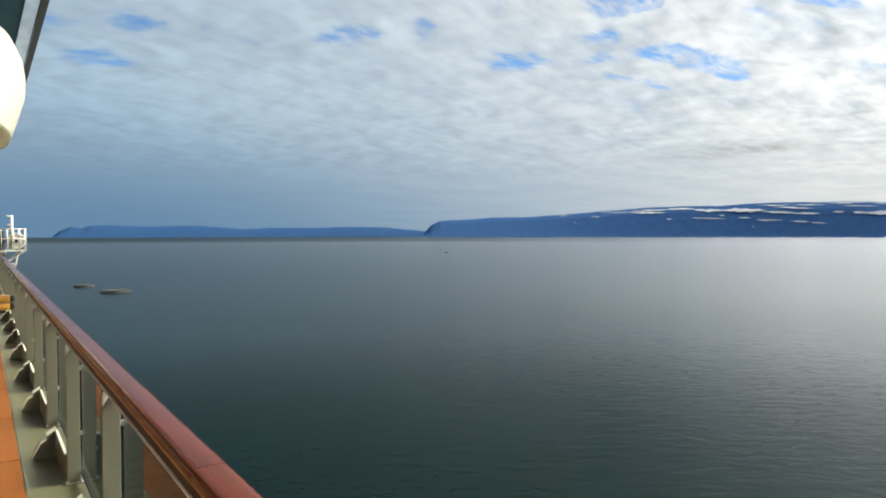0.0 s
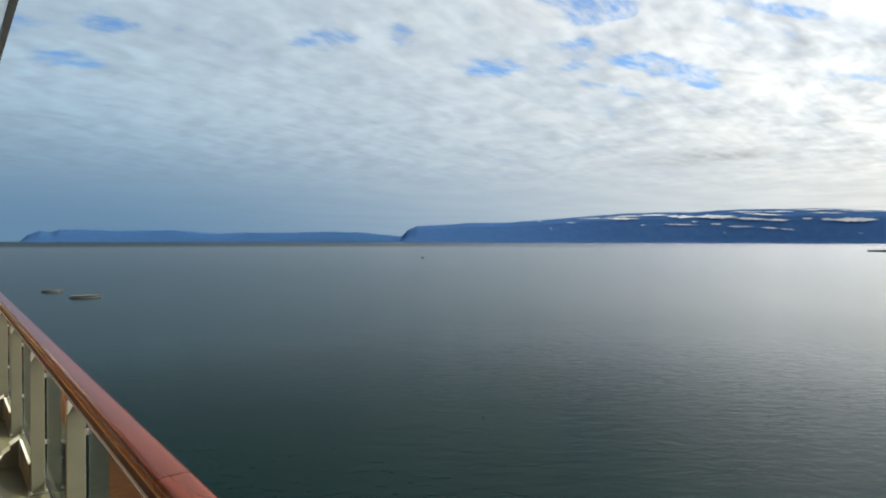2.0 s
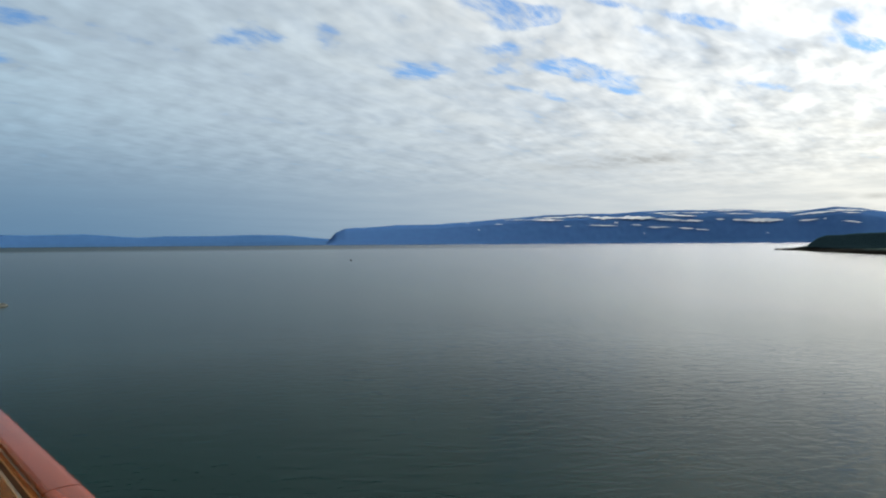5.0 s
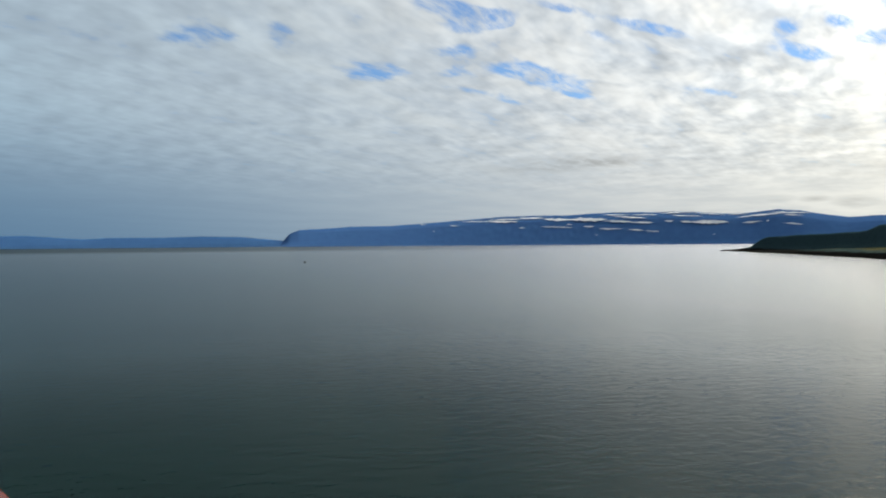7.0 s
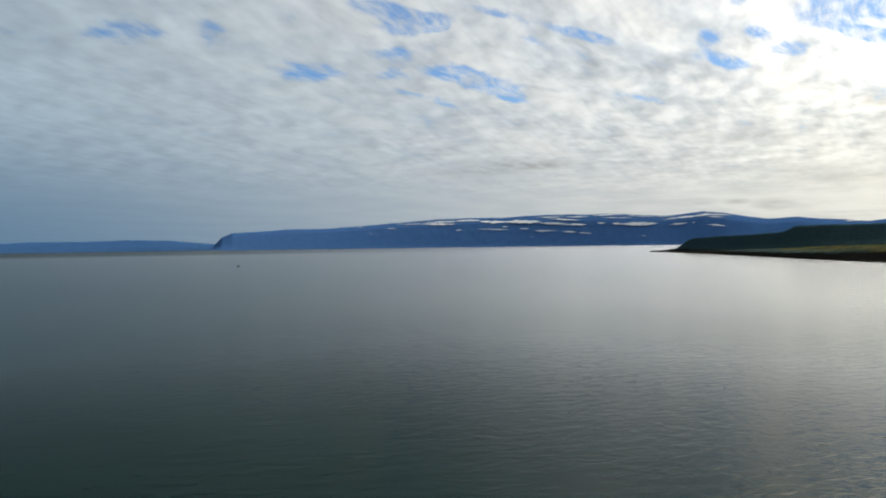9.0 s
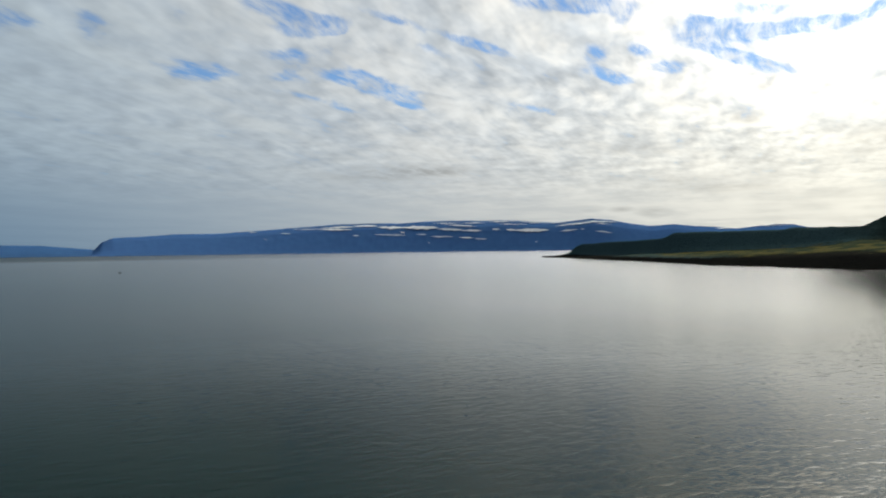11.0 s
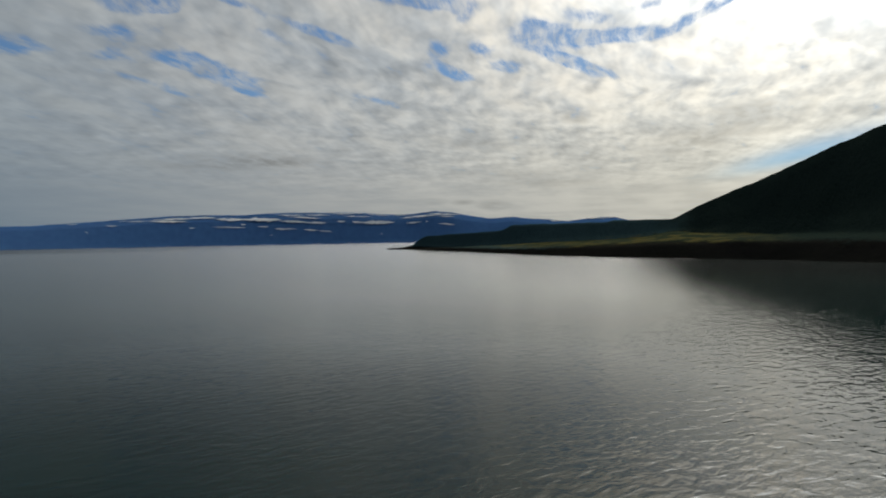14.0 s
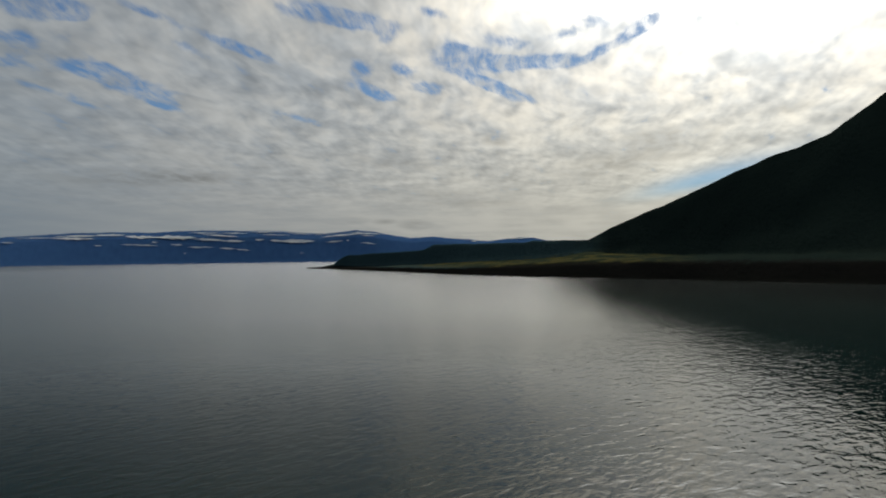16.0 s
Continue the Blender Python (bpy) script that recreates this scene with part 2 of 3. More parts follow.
def material(name, colour, dark=None, rough=0.6, metal=0.0, grain=8.0, stretch=(1, 1, 1), bump=0.15, relief=0.01, spots=0.0, coat=0.0, spread=0.0, gloss=0.5):
    """A surface with broad stains and fine grain; dark: the second colour of its grain."""
    m = bpy.data.materials.new(name)
    m.use_nodes = True
    n = Nodes(m.node_tree)
    dark = dark or tuple(c * 0.75 for c in colour)
    at = n.t.nodes.new("ShaderNodeTexCoord").outputs["Object"]
    fine = n.noise(n.mapped(at, stretch), grain, 6.0, 0.6)
    wide = n.noise(at, grain * 0.11, 3.0)
    c = n.mix(n.ramp(fine, 0.3, 0.7), dark, colour)
    c = n.mix(n.math("MULTIPLY", n.ramp(wide, 0.45, 0.75), 0.45), c, tuple(v * 0.80 for v in colour))
    if spots:
        c = n.mix(n.math("MULTIPLY", n.ramp(n.noise(at, grain * 0.5, 5.0, 0.7), 0.60, 0.74), spots), c, tuple(v * 0.45 for v in dark))
    if spread:
        info = n.t.nodes.new("ShaderNodeObjectInfo")
        c = n.mix(n.math("MULTIPLY", info.outputs["Random"], spread), c, tuple(v * 0.62 for v in dark))
    b = n.add("ShaderNodeBsdfPrincipled", Metallic=metal)
    b.inputs["Specular IOR Level"].default_value = gloss
    n.link(c, b.inputs["Base Color"])
    n.link(n.math("ADD", rough - 0.08, n.math("MULTIPLY", fine, 0.16)), b.inputs["Roughness"])
    b.inputs["Coat Weight"].default_value, b.inputs["Coat Roughness"].default_value = coat, 0.16
    k = n.add("ShaderNodeBump", Strength=bump, Distance=relief)
    n.link(fine, k.inputs["Height"])
    n.link(k.outputs[0], b.inputs["Normal"])
    n.link(b.outputs[0], n.add("ShaderNodeOutputMaterial").inputs[0])
    return m


def sea_material():
    m = bpy.data.materials.new("sea_water")
    m.use_nodes = True
    n = Nodes(m.node_tree)
    at = n.t.nodes.new("ShaderNodeTexCoord").outputs["Object"]
    swell = n.noise(n.mapped(at, (0.6, 1.0, 1), 20), 0.11, 2.0, 0.5)
    chop = n.noise(n.mapped(at, (0.56, 1.0, 1), 12), 0.75, 2.0, 0.50, 0.5)
    ripple = n.noise(n.mapped(at, (0.6, 1.0, 1), -15), 2.3, 3.0, 0.55, 0.3)
    calm = n.ramp(n.noise(n.mapped(at, (0.5, 1, 1), 30), 0.008, 3.0, 0.6), 0.35, 0.62)
    h = n.math("ADD", n.math("MULTIPLY", swell, 0.60), n.math("ADD", n.math("MULTIPLY", chop, 0.72), n.math("MULTIPLY", ripple, 0.05)))
    # smoother off the bow, in the lee of the far coast, ruffled in patches toward the hill
    xyz = n.t.nodes.new("ShaderNodeSeparateXYZ")
    n.link(at, xyz.inputs[0])
    bearing = n.math("ARCTAN2", xyz.outputs[0], xyz.outputs[1])
    ruffled = n.math("ADD", n.math("MULTIPLY", calm, 0.45), n.math("MULTIPLY", n.ramp(bearing, radians(62), radians(5)), 0.14))
    h = n.math("MULTIPLY", h, n.math("ADD", 0.60, ruffled))
    away = n.vec("LENGTH", at)
    round_ship = n.ramp(away, 250, 45)
    h = n.math("MULTIPLY", h, n.math("ADD", n.math("ADD", 0.025, n.math("MULTIPLY", n.ramp(bearing, radians(50), radians(63)), 0.19)), n.math("MULTIPLY", round_ship, 0.56)))
    h = n.math("MULTIPLY", h, n.ramp(away, 900, 450))
    # a breeze line far out, its dark put in by weaker reflection below
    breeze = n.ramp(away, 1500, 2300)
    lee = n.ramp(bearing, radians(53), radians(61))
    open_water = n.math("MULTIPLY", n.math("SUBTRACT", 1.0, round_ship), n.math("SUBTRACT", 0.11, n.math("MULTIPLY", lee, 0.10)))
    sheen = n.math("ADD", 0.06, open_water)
    k = n.add("ShaderNodeBump", Strength=0.42, Distance=1.0)
    n.link(h, k.inputs["Height"])
    murk = n.noise(at, 0.02, 3.0)
    # reflection strength painted by place: weak by the ship, strong far off and hillward
    placed_sheen = n.math("ADD", n.math("MULTIPLY", n.ramp(bearing, radians(-30), radians(10)), 0.12), n.math("MULTIPLY", n.ramp(bearing, radians(8), radians(36)), 0.21))
    placed_sheen = n.math("ADD", placed_sheen, n.math("MULTIPLY", n.ramp(bearing, radians(45), radians(72)), 0.28))
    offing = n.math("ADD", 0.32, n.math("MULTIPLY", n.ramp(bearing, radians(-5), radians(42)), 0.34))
    placed_sheen = n.math("ADD", placed_sheen, n.math("MULTIPLY", n.ramp(away, 42, 150), offing))
    breeze_dim = n.math("MULTIPLY", breeze, n.ramp(bearing, radians(30), radians(-5)))
    placed_sheen = n.math("SUBTRACT", placed_sheen, n.math("MULTIPLY", breeze_dim, 0.25))
    fresnel = n.add("ShaderNodeFresnel", IOR=1.33)
    n.link(k.outputs[0], fresnel.inputs["Normal"])
    deep = n.add("ShaderNodeBsdfDiffuse")
    n.link(n.mix(n.ramp(murk, 0.3, 0.7), (0.0020, 0.0072, 0.0068), (0.0028, 0.0098, 0.0092)), deep.inputs["Color"])
    gloss = n.add("ShaderNodeBsdfGlossy", Color=(1, 1, 1, 1))
    n.link(sheen, gloss.inputs["Roughness"])
    n.link(k.outputs[0], gloss.inputs["Normal"])
    both = n.t.nodes.new("ShaderNodeMixShader")
    n.link(n.math("MULTIPLY", fresnel.outputs[0], n.math("MINIMUM", n.math("ADD", 0.11, placed_sheen), 1.0)), both.inputs[0])
    n.link(deep.outputs[0], both.inputs[1])
    n.link(gloss.outputs[0], both.inputs[2])
    n.link(both.outputs[0], n.add("ShaderNodeOutputMaterial").inputs[0])
    return m


def glass_material(name, tint, rough=0.0, ior=1.45):
    m = bpy.data.materials.new(name)
    m.use_nodes = True
    n = Nodes(m.node_tree)
    b = n.add("ShaderNodeBsdfPrincipled", Roughness=rough, IOR=ior)
    b.inputs["Base Color"].default_value = (*tint, 1)
    b.inputs["Transmission Weight"].default_value = 1.0
    n.link(b.outputs[0], n.add("ShaderNodeOutputMaterial").inputs[0])
    return m


def land_material(name, rock, turf, turf_2, shelf, hill_shade=None):
    """Hillside: turf on gentle ground, rock where steep. shelf: heights between which the turf is bright."""
    m = bpy.data.materials.new(name)
    m.use_nodes = True
    n = Nodes(m.node_tree)
    geo = n.t.nodes.new("ShaderNodeNewGeometry")
    at = n.t.nodes.new("ShaderNodeTexCoord").outputs["Object"]
    xyz = n.t.nodes.new("ShaderNodeSeparateXYZ")
    n.link(at, xyz.inputs[0])
    nrm = n.t.nodes.new("ShaderNodeSeparateXYZ")
    n.link(geo.outputs["Normal"], nrm.inputs[0])
    patch = n.noise(at, 0.035, 6.0, 0.62)
    fine = n.noise(at, 0.22, 6.0, 0.65)
    height = n.math("ADD", xyz.outputs[2], n.math("MULTIPLY", n.math("SUBTRACT", patch, 0.5), 7.0))
    green = n.mix(n.ramp(patch, 0.46, 0.60), turf, turf_2)
    # the great hill's backlit shade, put into its colour east of its foot
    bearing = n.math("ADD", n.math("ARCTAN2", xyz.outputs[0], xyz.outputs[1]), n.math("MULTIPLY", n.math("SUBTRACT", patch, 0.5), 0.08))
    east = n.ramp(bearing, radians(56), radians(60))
    rock = n.mix(east, rock, hill_shade)
    green = n.mix(n.math("MULTIPLY", n.ramp(bearing, radians(60), radians(69)), 0.95), green, hill_shade)
    flat = n.ramp(n.math("ADD", nrm.outputs[2], n.math("MULTIPLY", n.math("SUBTRACT", fine, 0.5), 0.25)), 0.80, 0.93)
    green = n.mix(n.ramp(height, shelf[1] + 6, shelf[1] - 2), rock, green)
    c = n.mix(n.math("MULTIPLY", flat, n.ramp(height, shelf[0] - 1.5, shelf[0] + 2.5)), rock, green)
    c = n.mix(n.math("MULTIPLY", n.ramp(fine, 0.5, 0.75), 0.5), c, tuple(v * 0.8 for v in hill_shade))
    # near-black along the shore, reaching higher toward the east
    shore = n.math("SUBTRACT", n.math("ADD", height, n.math("MULTIPLY", n.math("SUBTRACT", fine, 0.5), 7.0)), n.math("MULTIPLY", n.ramp(bearing, radians(43), radians(59)), 8.0))
    c = n.mix(n.ramp(shore, 7.5, 4.5), c, (0.0075, 0.0075, 0.0065))
    b = n.add("ShaderNodeBsdfPrincipled", Roughness=0.95)
    b.inputs["Specular IOR Level"].default_value = 0.0
    n.link(c, b.inputs["Base Color"])
    k = n.add("ShaderNodeBump", Strength=0.6, Distance=2.5)
    n.link(fine, k.inputs["Height"])
    n.link(k.outputs[0], b.inputs["Normal"])
    n.link(b.outputs[0], n.add("ShaderNodeOutputMaterial").inputs[0])
    return m


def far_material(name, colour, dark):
    """Distant fjell, the air's blue haze put into its colour: one soft tone with faint gullies."""
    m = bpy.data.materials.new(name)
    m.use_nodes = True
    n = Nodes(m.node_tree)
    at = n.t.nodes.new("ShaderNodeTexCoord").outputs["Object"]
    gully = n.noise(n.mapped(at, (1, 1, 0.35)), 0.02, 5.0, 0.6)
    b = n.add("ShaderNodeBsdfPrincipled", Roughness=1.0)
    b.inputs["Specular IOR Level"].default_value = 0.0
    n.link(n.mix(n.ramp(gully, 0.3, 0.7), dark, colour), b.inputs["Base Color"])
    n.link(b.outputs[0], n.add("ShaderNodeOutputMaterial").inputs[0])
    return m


SEA = sea_material()
VARNISH = material("varnished_mahogany", (0.112, 0.022, 0.006), (0.058, 0.012, 0.003), 0.15, grain=4.0, stretch=(9, 0.35, 9), bump=0.02, relief=0.001, gloss=0.10, spread=0.35)
# near-black brown for the shadow under the handrail
SHADOW_WOOD = material("shadow_dark_wood", (0.009, 0.0045, 0.002), (0.006, 0.003, 0.0015), 0.5, grain=6.0, stretch=(9, 0.5, 9), gloss=0.2)
TEAK = material("teak_deck", (0.225, 0.072, 0.010), (0.160, 0.048, 0.007), 0.65, gloss=0.25, grain=6.0, stretch=(9, 0.6, 3), bump=0.1, relief=0.002, spread=0.35)
# cream darkened for shade and the dimming of the tinted glass
SHADED_CREAM = material("shaded_cream_paint", (0.132, 0.130, 0.088), (0.112, 0.110, 0.073), 0.42, grain=6.0, bump=0.05, relief=0.004, spots=0.25)
OCHRE = material("worn_waterway_paint", (0.098, 0.096, 0.047), (0.068, 0.066, 0.033), 0.34, grain=5.0, bump=0.08, relief=0.004, spots=0.4)
WHITE = material("white_ship_paint", (0.60, 0.59, 0.50), (0.54, 0.53, 0.44), 0.35, grain=3.0, bump=0.04, relief=0.004, spots=0.15)
WING_PAINT = material("cream_white_wing_paint", (0.46, 0.45, 0.36), (0.41, 0.40, 0.31), 0.4, grain=2.0, bump=0.03, relief=0.004, spots=0.12)
BUFF = material("buff_underside", (0.80, 0.66, 0.40), (0.70, 0.58, 0.34), 0.5, grain=3.0)
BRASS = material("gilded_trim", (0.42, 0.28, 0.11), (0.30, 0.19, 0.06), 0.32, metal=0.4, grain=20.0, bump=0.03)
SEAL = material("black_rubber_seal", (0.018, 0.018, 0.020), (0.010, 0.010, 0.012), 0.6, grain=30.0)
SLATE = material("dark_painted_steel", (0.036, 0.036, 0.032), (0.022, 0.022, 0.020), 0.5, grain=4.0, gloss=0.2)
STEEL = material("brushed_steel", (0.50, 0.50, 0.48), (0.38, 0.38, 0.37), 0.3, metal=0.9, grain=40.0)
GOLDEN = material("golden_varnished_wood", (0.62, 0.34, 0.045), (0.45, 0.22, 0.03), 0.35, grain=7.0, stretch=(1, 6, 6), coat=0.4)
HULL = material("white_hull_paint", (0.74, 0.74, 0.72), (0.66, 0.66, 0.64), 0.4, grain=1.2, spots=0.2)
FLOAT = material("weathered_float", (0.030, 0.036, 0.028), (0.015, 0.018, 0.015), 0.7, grain=2.0, bump=0.4, relief=0.05)
NET = material("dark_net", (0.040, 0.045, 0.036), (0.025, 0.028, 0.023), 0.9, grain=6.0)
PANE = glass_material("rail_glass", (0.45, 0.50, 0.48), ior=1.08)
DARK_GLASS = material("dark_tinted_glass", (0.020, 0.040, 0.045), (0.015, 0.030, 0.036), 0.20, grain=0.6, gloss=0.12)
# headland rock tinted with distance haze; the last tone is the hill's shade
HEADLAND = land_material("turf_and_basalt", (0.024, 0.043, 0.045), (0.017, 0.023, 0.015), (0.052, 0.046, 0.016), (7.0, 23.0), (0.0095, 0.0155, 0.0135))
# the blue of both is distance haze, put into the rock colour
COAST = far_material("far_hazed_fjell", (0.027, 0.066, 0.150), (0.025, 0.060, 0.140))
ISLES = far_material("far_hazed_isles", (0.024, 0.060, 0.132), (0.021, 0.054, 0.120))
SNOW = material("old_snow", (0.33, 0.35, 0.365), (0.23, 0.26, 0.30), 0.9, grain=0.02)
FOAM = material("wet_pale_shingle", (0.06, 0.063, 0.06), (0.04, 0.04, 0.04), 0.7, grain=0.4)

# ------------------------------------------------------------------ mesh helpers


def mesh_of(name, bm, mat, smooth=False):
    bmesh.ops.recalc_face_normals(bm, faces=bm.faces)
    me = bpy.data.meshes.new(name)
    bm.to_mesh(me)
    bm.free()
    me.materials.append(mat)
    if smooth:
        for p in me.polygons:
            p.use_smooth = True
    return me


def part(name, bm, mat, parent=None, label="", smooth=False, m=None):
    ob = new(name, mesh_of(name, bm, mat, smooth))
    if parent is not None:
        ob.parent = parent
    if m is not None:
        ob.matrix_basis = m
    return tagged(ob, label)


def thing(name, m, label, category, group="", kind=""):
    ob = new(name)
    ob.empty_display_size = 0.3
    ob.matrix_basis = m
    return tagged(ob, label, category, group, kind)


def box(x0, x1, y0, y1, z0, z1, bevel=0.0, bm=None):
    bm = bm or bmesh.new()
    made = bmesh.ops.create_cube(bm, size=1.0, matrix=Matrix.LocRotScale(((x0 + x1) / 2, (y0 + y1) / 2, (z0 + z1) / 2), None, (abs(x1 - x0), abs(y1 - y0), abs(z1 - z0))))
    if bevel:
        edges = {e for v in made["verts"] for e in v.link_edges}
        bmesh.ops.bevel(bm, geom=list(edges), offset=bevel, segments=2, affect="EDGES", profile=0.6)
    return bm


def rod(a, b, r, sides=10, bm=None, r2=None):
    bm = bm or bmesh.new()
    a, b = Vector(a), Vector(b)
    turn = (b - a).to_track_quat("Z", "Y").to_matrix().to_4x4()
    bmesh.ops.create_cone(bm, cap_ends=True, segments=sides, radius1=r, radius2=r if r2 is None else r2, depth=(b - a).length, matrix=Matrix.Translation((a + b) / 2) @ turn)
    return bm


def prism(outline, axis, a, b, bm=None, bevel=0.0, split=False):
    """An outline of pairs, drawn along an axis from a to b."""
    bm = bm or bmesh.new()
    place = {"x": lambda p, s: (s, p[0], p[1]), "y": lambda p, s: (p[0], s, p[1]), "z": lambda p, s: (p[0], p[1], s)}[axis]
    ends = [[bm.verts.new(place(p, s)) for p in outline] for s in (a, b)]
    for s, back in ((a, False), (b, True)):
        cap = [bm.verts.new(place(p, s)) for p in outline] if split else ends[1 if back else 0]
        bm.faces.new(cap[::-1] if back else cap)
    n = len(outline)
    for i in range(n):
        bm.faces.new((ends[0][i], ends[0][(i + 1) % n], ends[1][(i + 1) % n], ends[1][i]))
    if bevel:
        bmesh.ops.bevel(bm, geom=bm.edges[:], offset=bevel, segments=2, affect="EDGES", profile=0.6)
    return bm


def ring(radius, tube, around=48, about=8, bm=None, m=Matrix()):
    bm = bm or bmesh.new()
    rows = []
    for i in range(around):
        a = 2 * math.pi * i / around
        rows.append([bm.verts.new(m @ Vector(((radius + tube * math.cos(b)) * math.cos(a), (radius + tube * math.cos(b)) * math.sin(a), tube * math.sin(b)))) for b in (2 * math.pi * j / about for j in range(about))])
    for i in range(around):
        for j in range(about):
            bm.faces.new((rows[i][j], rows[(i + 1) % around][j], rows[(i + 1) % around][(j + 1) % about], rows[i][(j + 1) % about]))
    return bm


def turned(profile, sides=40, bm=None, m=Matrix()):
    """A turned body: profile of (radius, height) from below."""
    bm = bm or bmesh.new()
    rows = [[bm.verts.new(m @ Vector((r * math.cos(2 * math.pi * i / sides), r * math.sin(2 * math.pi * i / sides), z))) for i in range(sides)] for r, z in profile]
    for lo, hi in zip(rows, rows[1:]):
        for i in range(sides):
            bm.faces.new((lo[i], lo[(i + 1) % sides], hi[(i + 1) % sides], hi[i]))
    bm.faces.new(rows[0][::-1])
    bm.faces.new(rows[-1])
    return bm


# ------------------------------------------------------------------ the sea
bm = bmesh.new()
RINGS = [0, 30, 60, 120, 250, 500, 1000, 2000, 3500, 5200]
centre = bm.verts.new((0, 0, 0))
rows = [[bm.verts.new((r * math.sin(a), r * math.cos(a), 0)) for a in (2 * math.pi * (i + 0.37) / 128 for i in range(128))] for r in RINGS[1:]]
for i in range(128):
    bm.faces.new((centre, rows[0][(i + 1) % 128], rows[0][i]))
    for lo, hi in zip(rows, rows[1:]):
        bm.faces.new((lo[i], lo[(i + 1) % 128], hi[(i + 1) % 128], hi[i]))
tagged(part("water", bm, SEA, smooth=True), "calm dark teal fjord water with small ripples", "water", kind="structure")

# ------------------------------------------------------------------ land
BELOW = -3.0


def slopes(name, mat, az, shore, profile, label, category="headland", rough=1.0, step=0.12, parent=None):
    """Land in a fan round the bay. az: from, to. shore(a): its distance; profile(a): pairs of (metres inland, height)."""
    cols = int((az[1] - az[0]) / step) + 1
    verts, faces = [], []
    across = None
    for i in range(cols):
        a = az[0] + (az[1] - az[0]) * i / (cols - 1)
        base, prof = shore(a), profile(a)
        xs, zs = [p[0] for p in prof], [p[1] for p in prof]
        stations = np.concatenate([np.linspace(xs[k], xs[k + 1], 7)[:-1] for k in range(len(xs) - 1)] + [[xs[-1]]])
        across = len(stations)
        for s in stations:
            r = base + s
            p = Vector((r * math.sin(radians(a)), r * math.cos(radians(a)), 0))
            z = float(np.interp(s, xs, zs))
            n = noise.fractal(p * 0.012, 0.9, 2.1, 5) * 3.2 + noise.fractal(p * 0.05, 0.9, 2.1, 3) * 0.9
            z += rough * n * min(1.0, max(z, 0.0) / 14.0)
            r += rough * noise.noise(p * 0.03) * 5.0 * (1.0 if s < xs[-1] else 0.0)
            verts.append((r * math.sin(radians(a)), r * math.cos(radians(a)), z))
    for i in range(cols - 1):
        for j in range(across - 1):
            k = i * across + j
            faces.append((k, k + 1, k + across + 1, k + across))
    me = bpy.data.meshes.new(name)
    me.from_pydata(verts, [], faces)
    me.materials.append(mat)
    for p in me.polygons:
        p.use_smooth = True
    ob = new(name, me)
    return tagged(ob, label, category, kind="structure")


def along(table, soft=0.0):
    """A line through the table by bearing; soft: the degrees over which its corners are rounded."""
    xs, ys = zip(*table)
    if not soft:
        return lambda a: float(np.interp(a, xs, ys))
    return lambda a: float(np.mean(np.interp(a + np.linspace(-soft, soft, 21), xs, ys)))


def height(el, r):
    return EYE + r * math.tan(radians(el))


# the near headland: a low spit, a shelf of turf, a stepped plateau, then the great hill
near_shore = along([(34.3, 1420), (36.5, 1235), (41, 975), (46.5, 750), (52.3, 660), (56, 614), (60.5, 580), (64.4, 560), (70, 520), (80, 480), (100, 450), (140, 520)], 2.2)
near_top = along([(34.3, -0.80), (35.5, -0.74), (36.5, -0.55), (37.2, 0.05), (37.7, 0.24), (44.1, 0.62), (44.9, 1.03), (52.9, 1.10), (53.4, 1.27), (57.9, 1.31),
                  (58.7, 1.75), (60.6, 2.55), (64, 4.0), (67.2, 5.36), (70.3, 6.75), (72.3, 7.52), (75.9, 8.85), (76.7, 9.45), (79.3, 11.2), (86, 14), (100, 17), (120, 16), (140, 12)])
near_deep = along([(34.3, 40), (37, 180), (41, 360), (48, 480), (58, 520), (66, 560), (80, 600), (140, 600)], 2.2)
near_cliff = along([(34.3, 0.3), (36.5, 2.0), (40, 5), (46, 8), (53, 10.5), (58, 14), (64, 15.5), (80, 16), (140, 12)], 1.0)
near_shelf = along([(34.3, 0.35), (36.5, 2.4), (41, 6.5), (48.3, 12.5), (52.3, 14.5), (55.6, 18.0), (56.9, 22.5), (57.8, 25.0), (59.0, 23.5), (60.6, 20.5), (62.5, 19.0), (67, 19.0), (80, 20), (140, 18)], 0.5)


near_bench = along([(34.3, 0.44), (60, 0.44), (66, 0.36), (71, 0.20), (76, 0.12), (140, 0.10)], 2.0)


def near_profile(a):
    r, deep = near_shore(a), near_deep(a)
    foot = deep * near_bench(a)
    crest, top = 1.0, foot + 10.0
    for _ in range(12):            # the scarp stands at about 40 degrees
        crest = max(height(near_top(a), r + top), 0.5)
        shelf = min(near_shelf(a), crest * 0.75)
        top = foot + 8.0 + (crest - shelf) / math.tan(radians(41))
    cliff = min(near_cliff(a), crest * 0.5)
    return [(-12, BELOW), (0, 0.0), (9 + deep * 0.02, cliff * 0.85), (20 + deep * 0.03, cliff), (foot, shelf), (foot + (top - foot) * 0.25, shelf + (crest - shelf) * 0.2), (top * 0.985, crest * 0.985), (top, crest), (top + 140, crest * 0.93), (top + 480, BELOW)]


slopes("headland", HEADLAND, (34.3, 57.98), near_shore, near_profile, "low stepped dark green headland with a turf shelf along its shore", rough=0.5)
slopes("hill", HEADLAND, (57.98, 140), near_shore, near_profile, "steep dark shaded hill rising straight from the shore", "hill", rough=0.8)


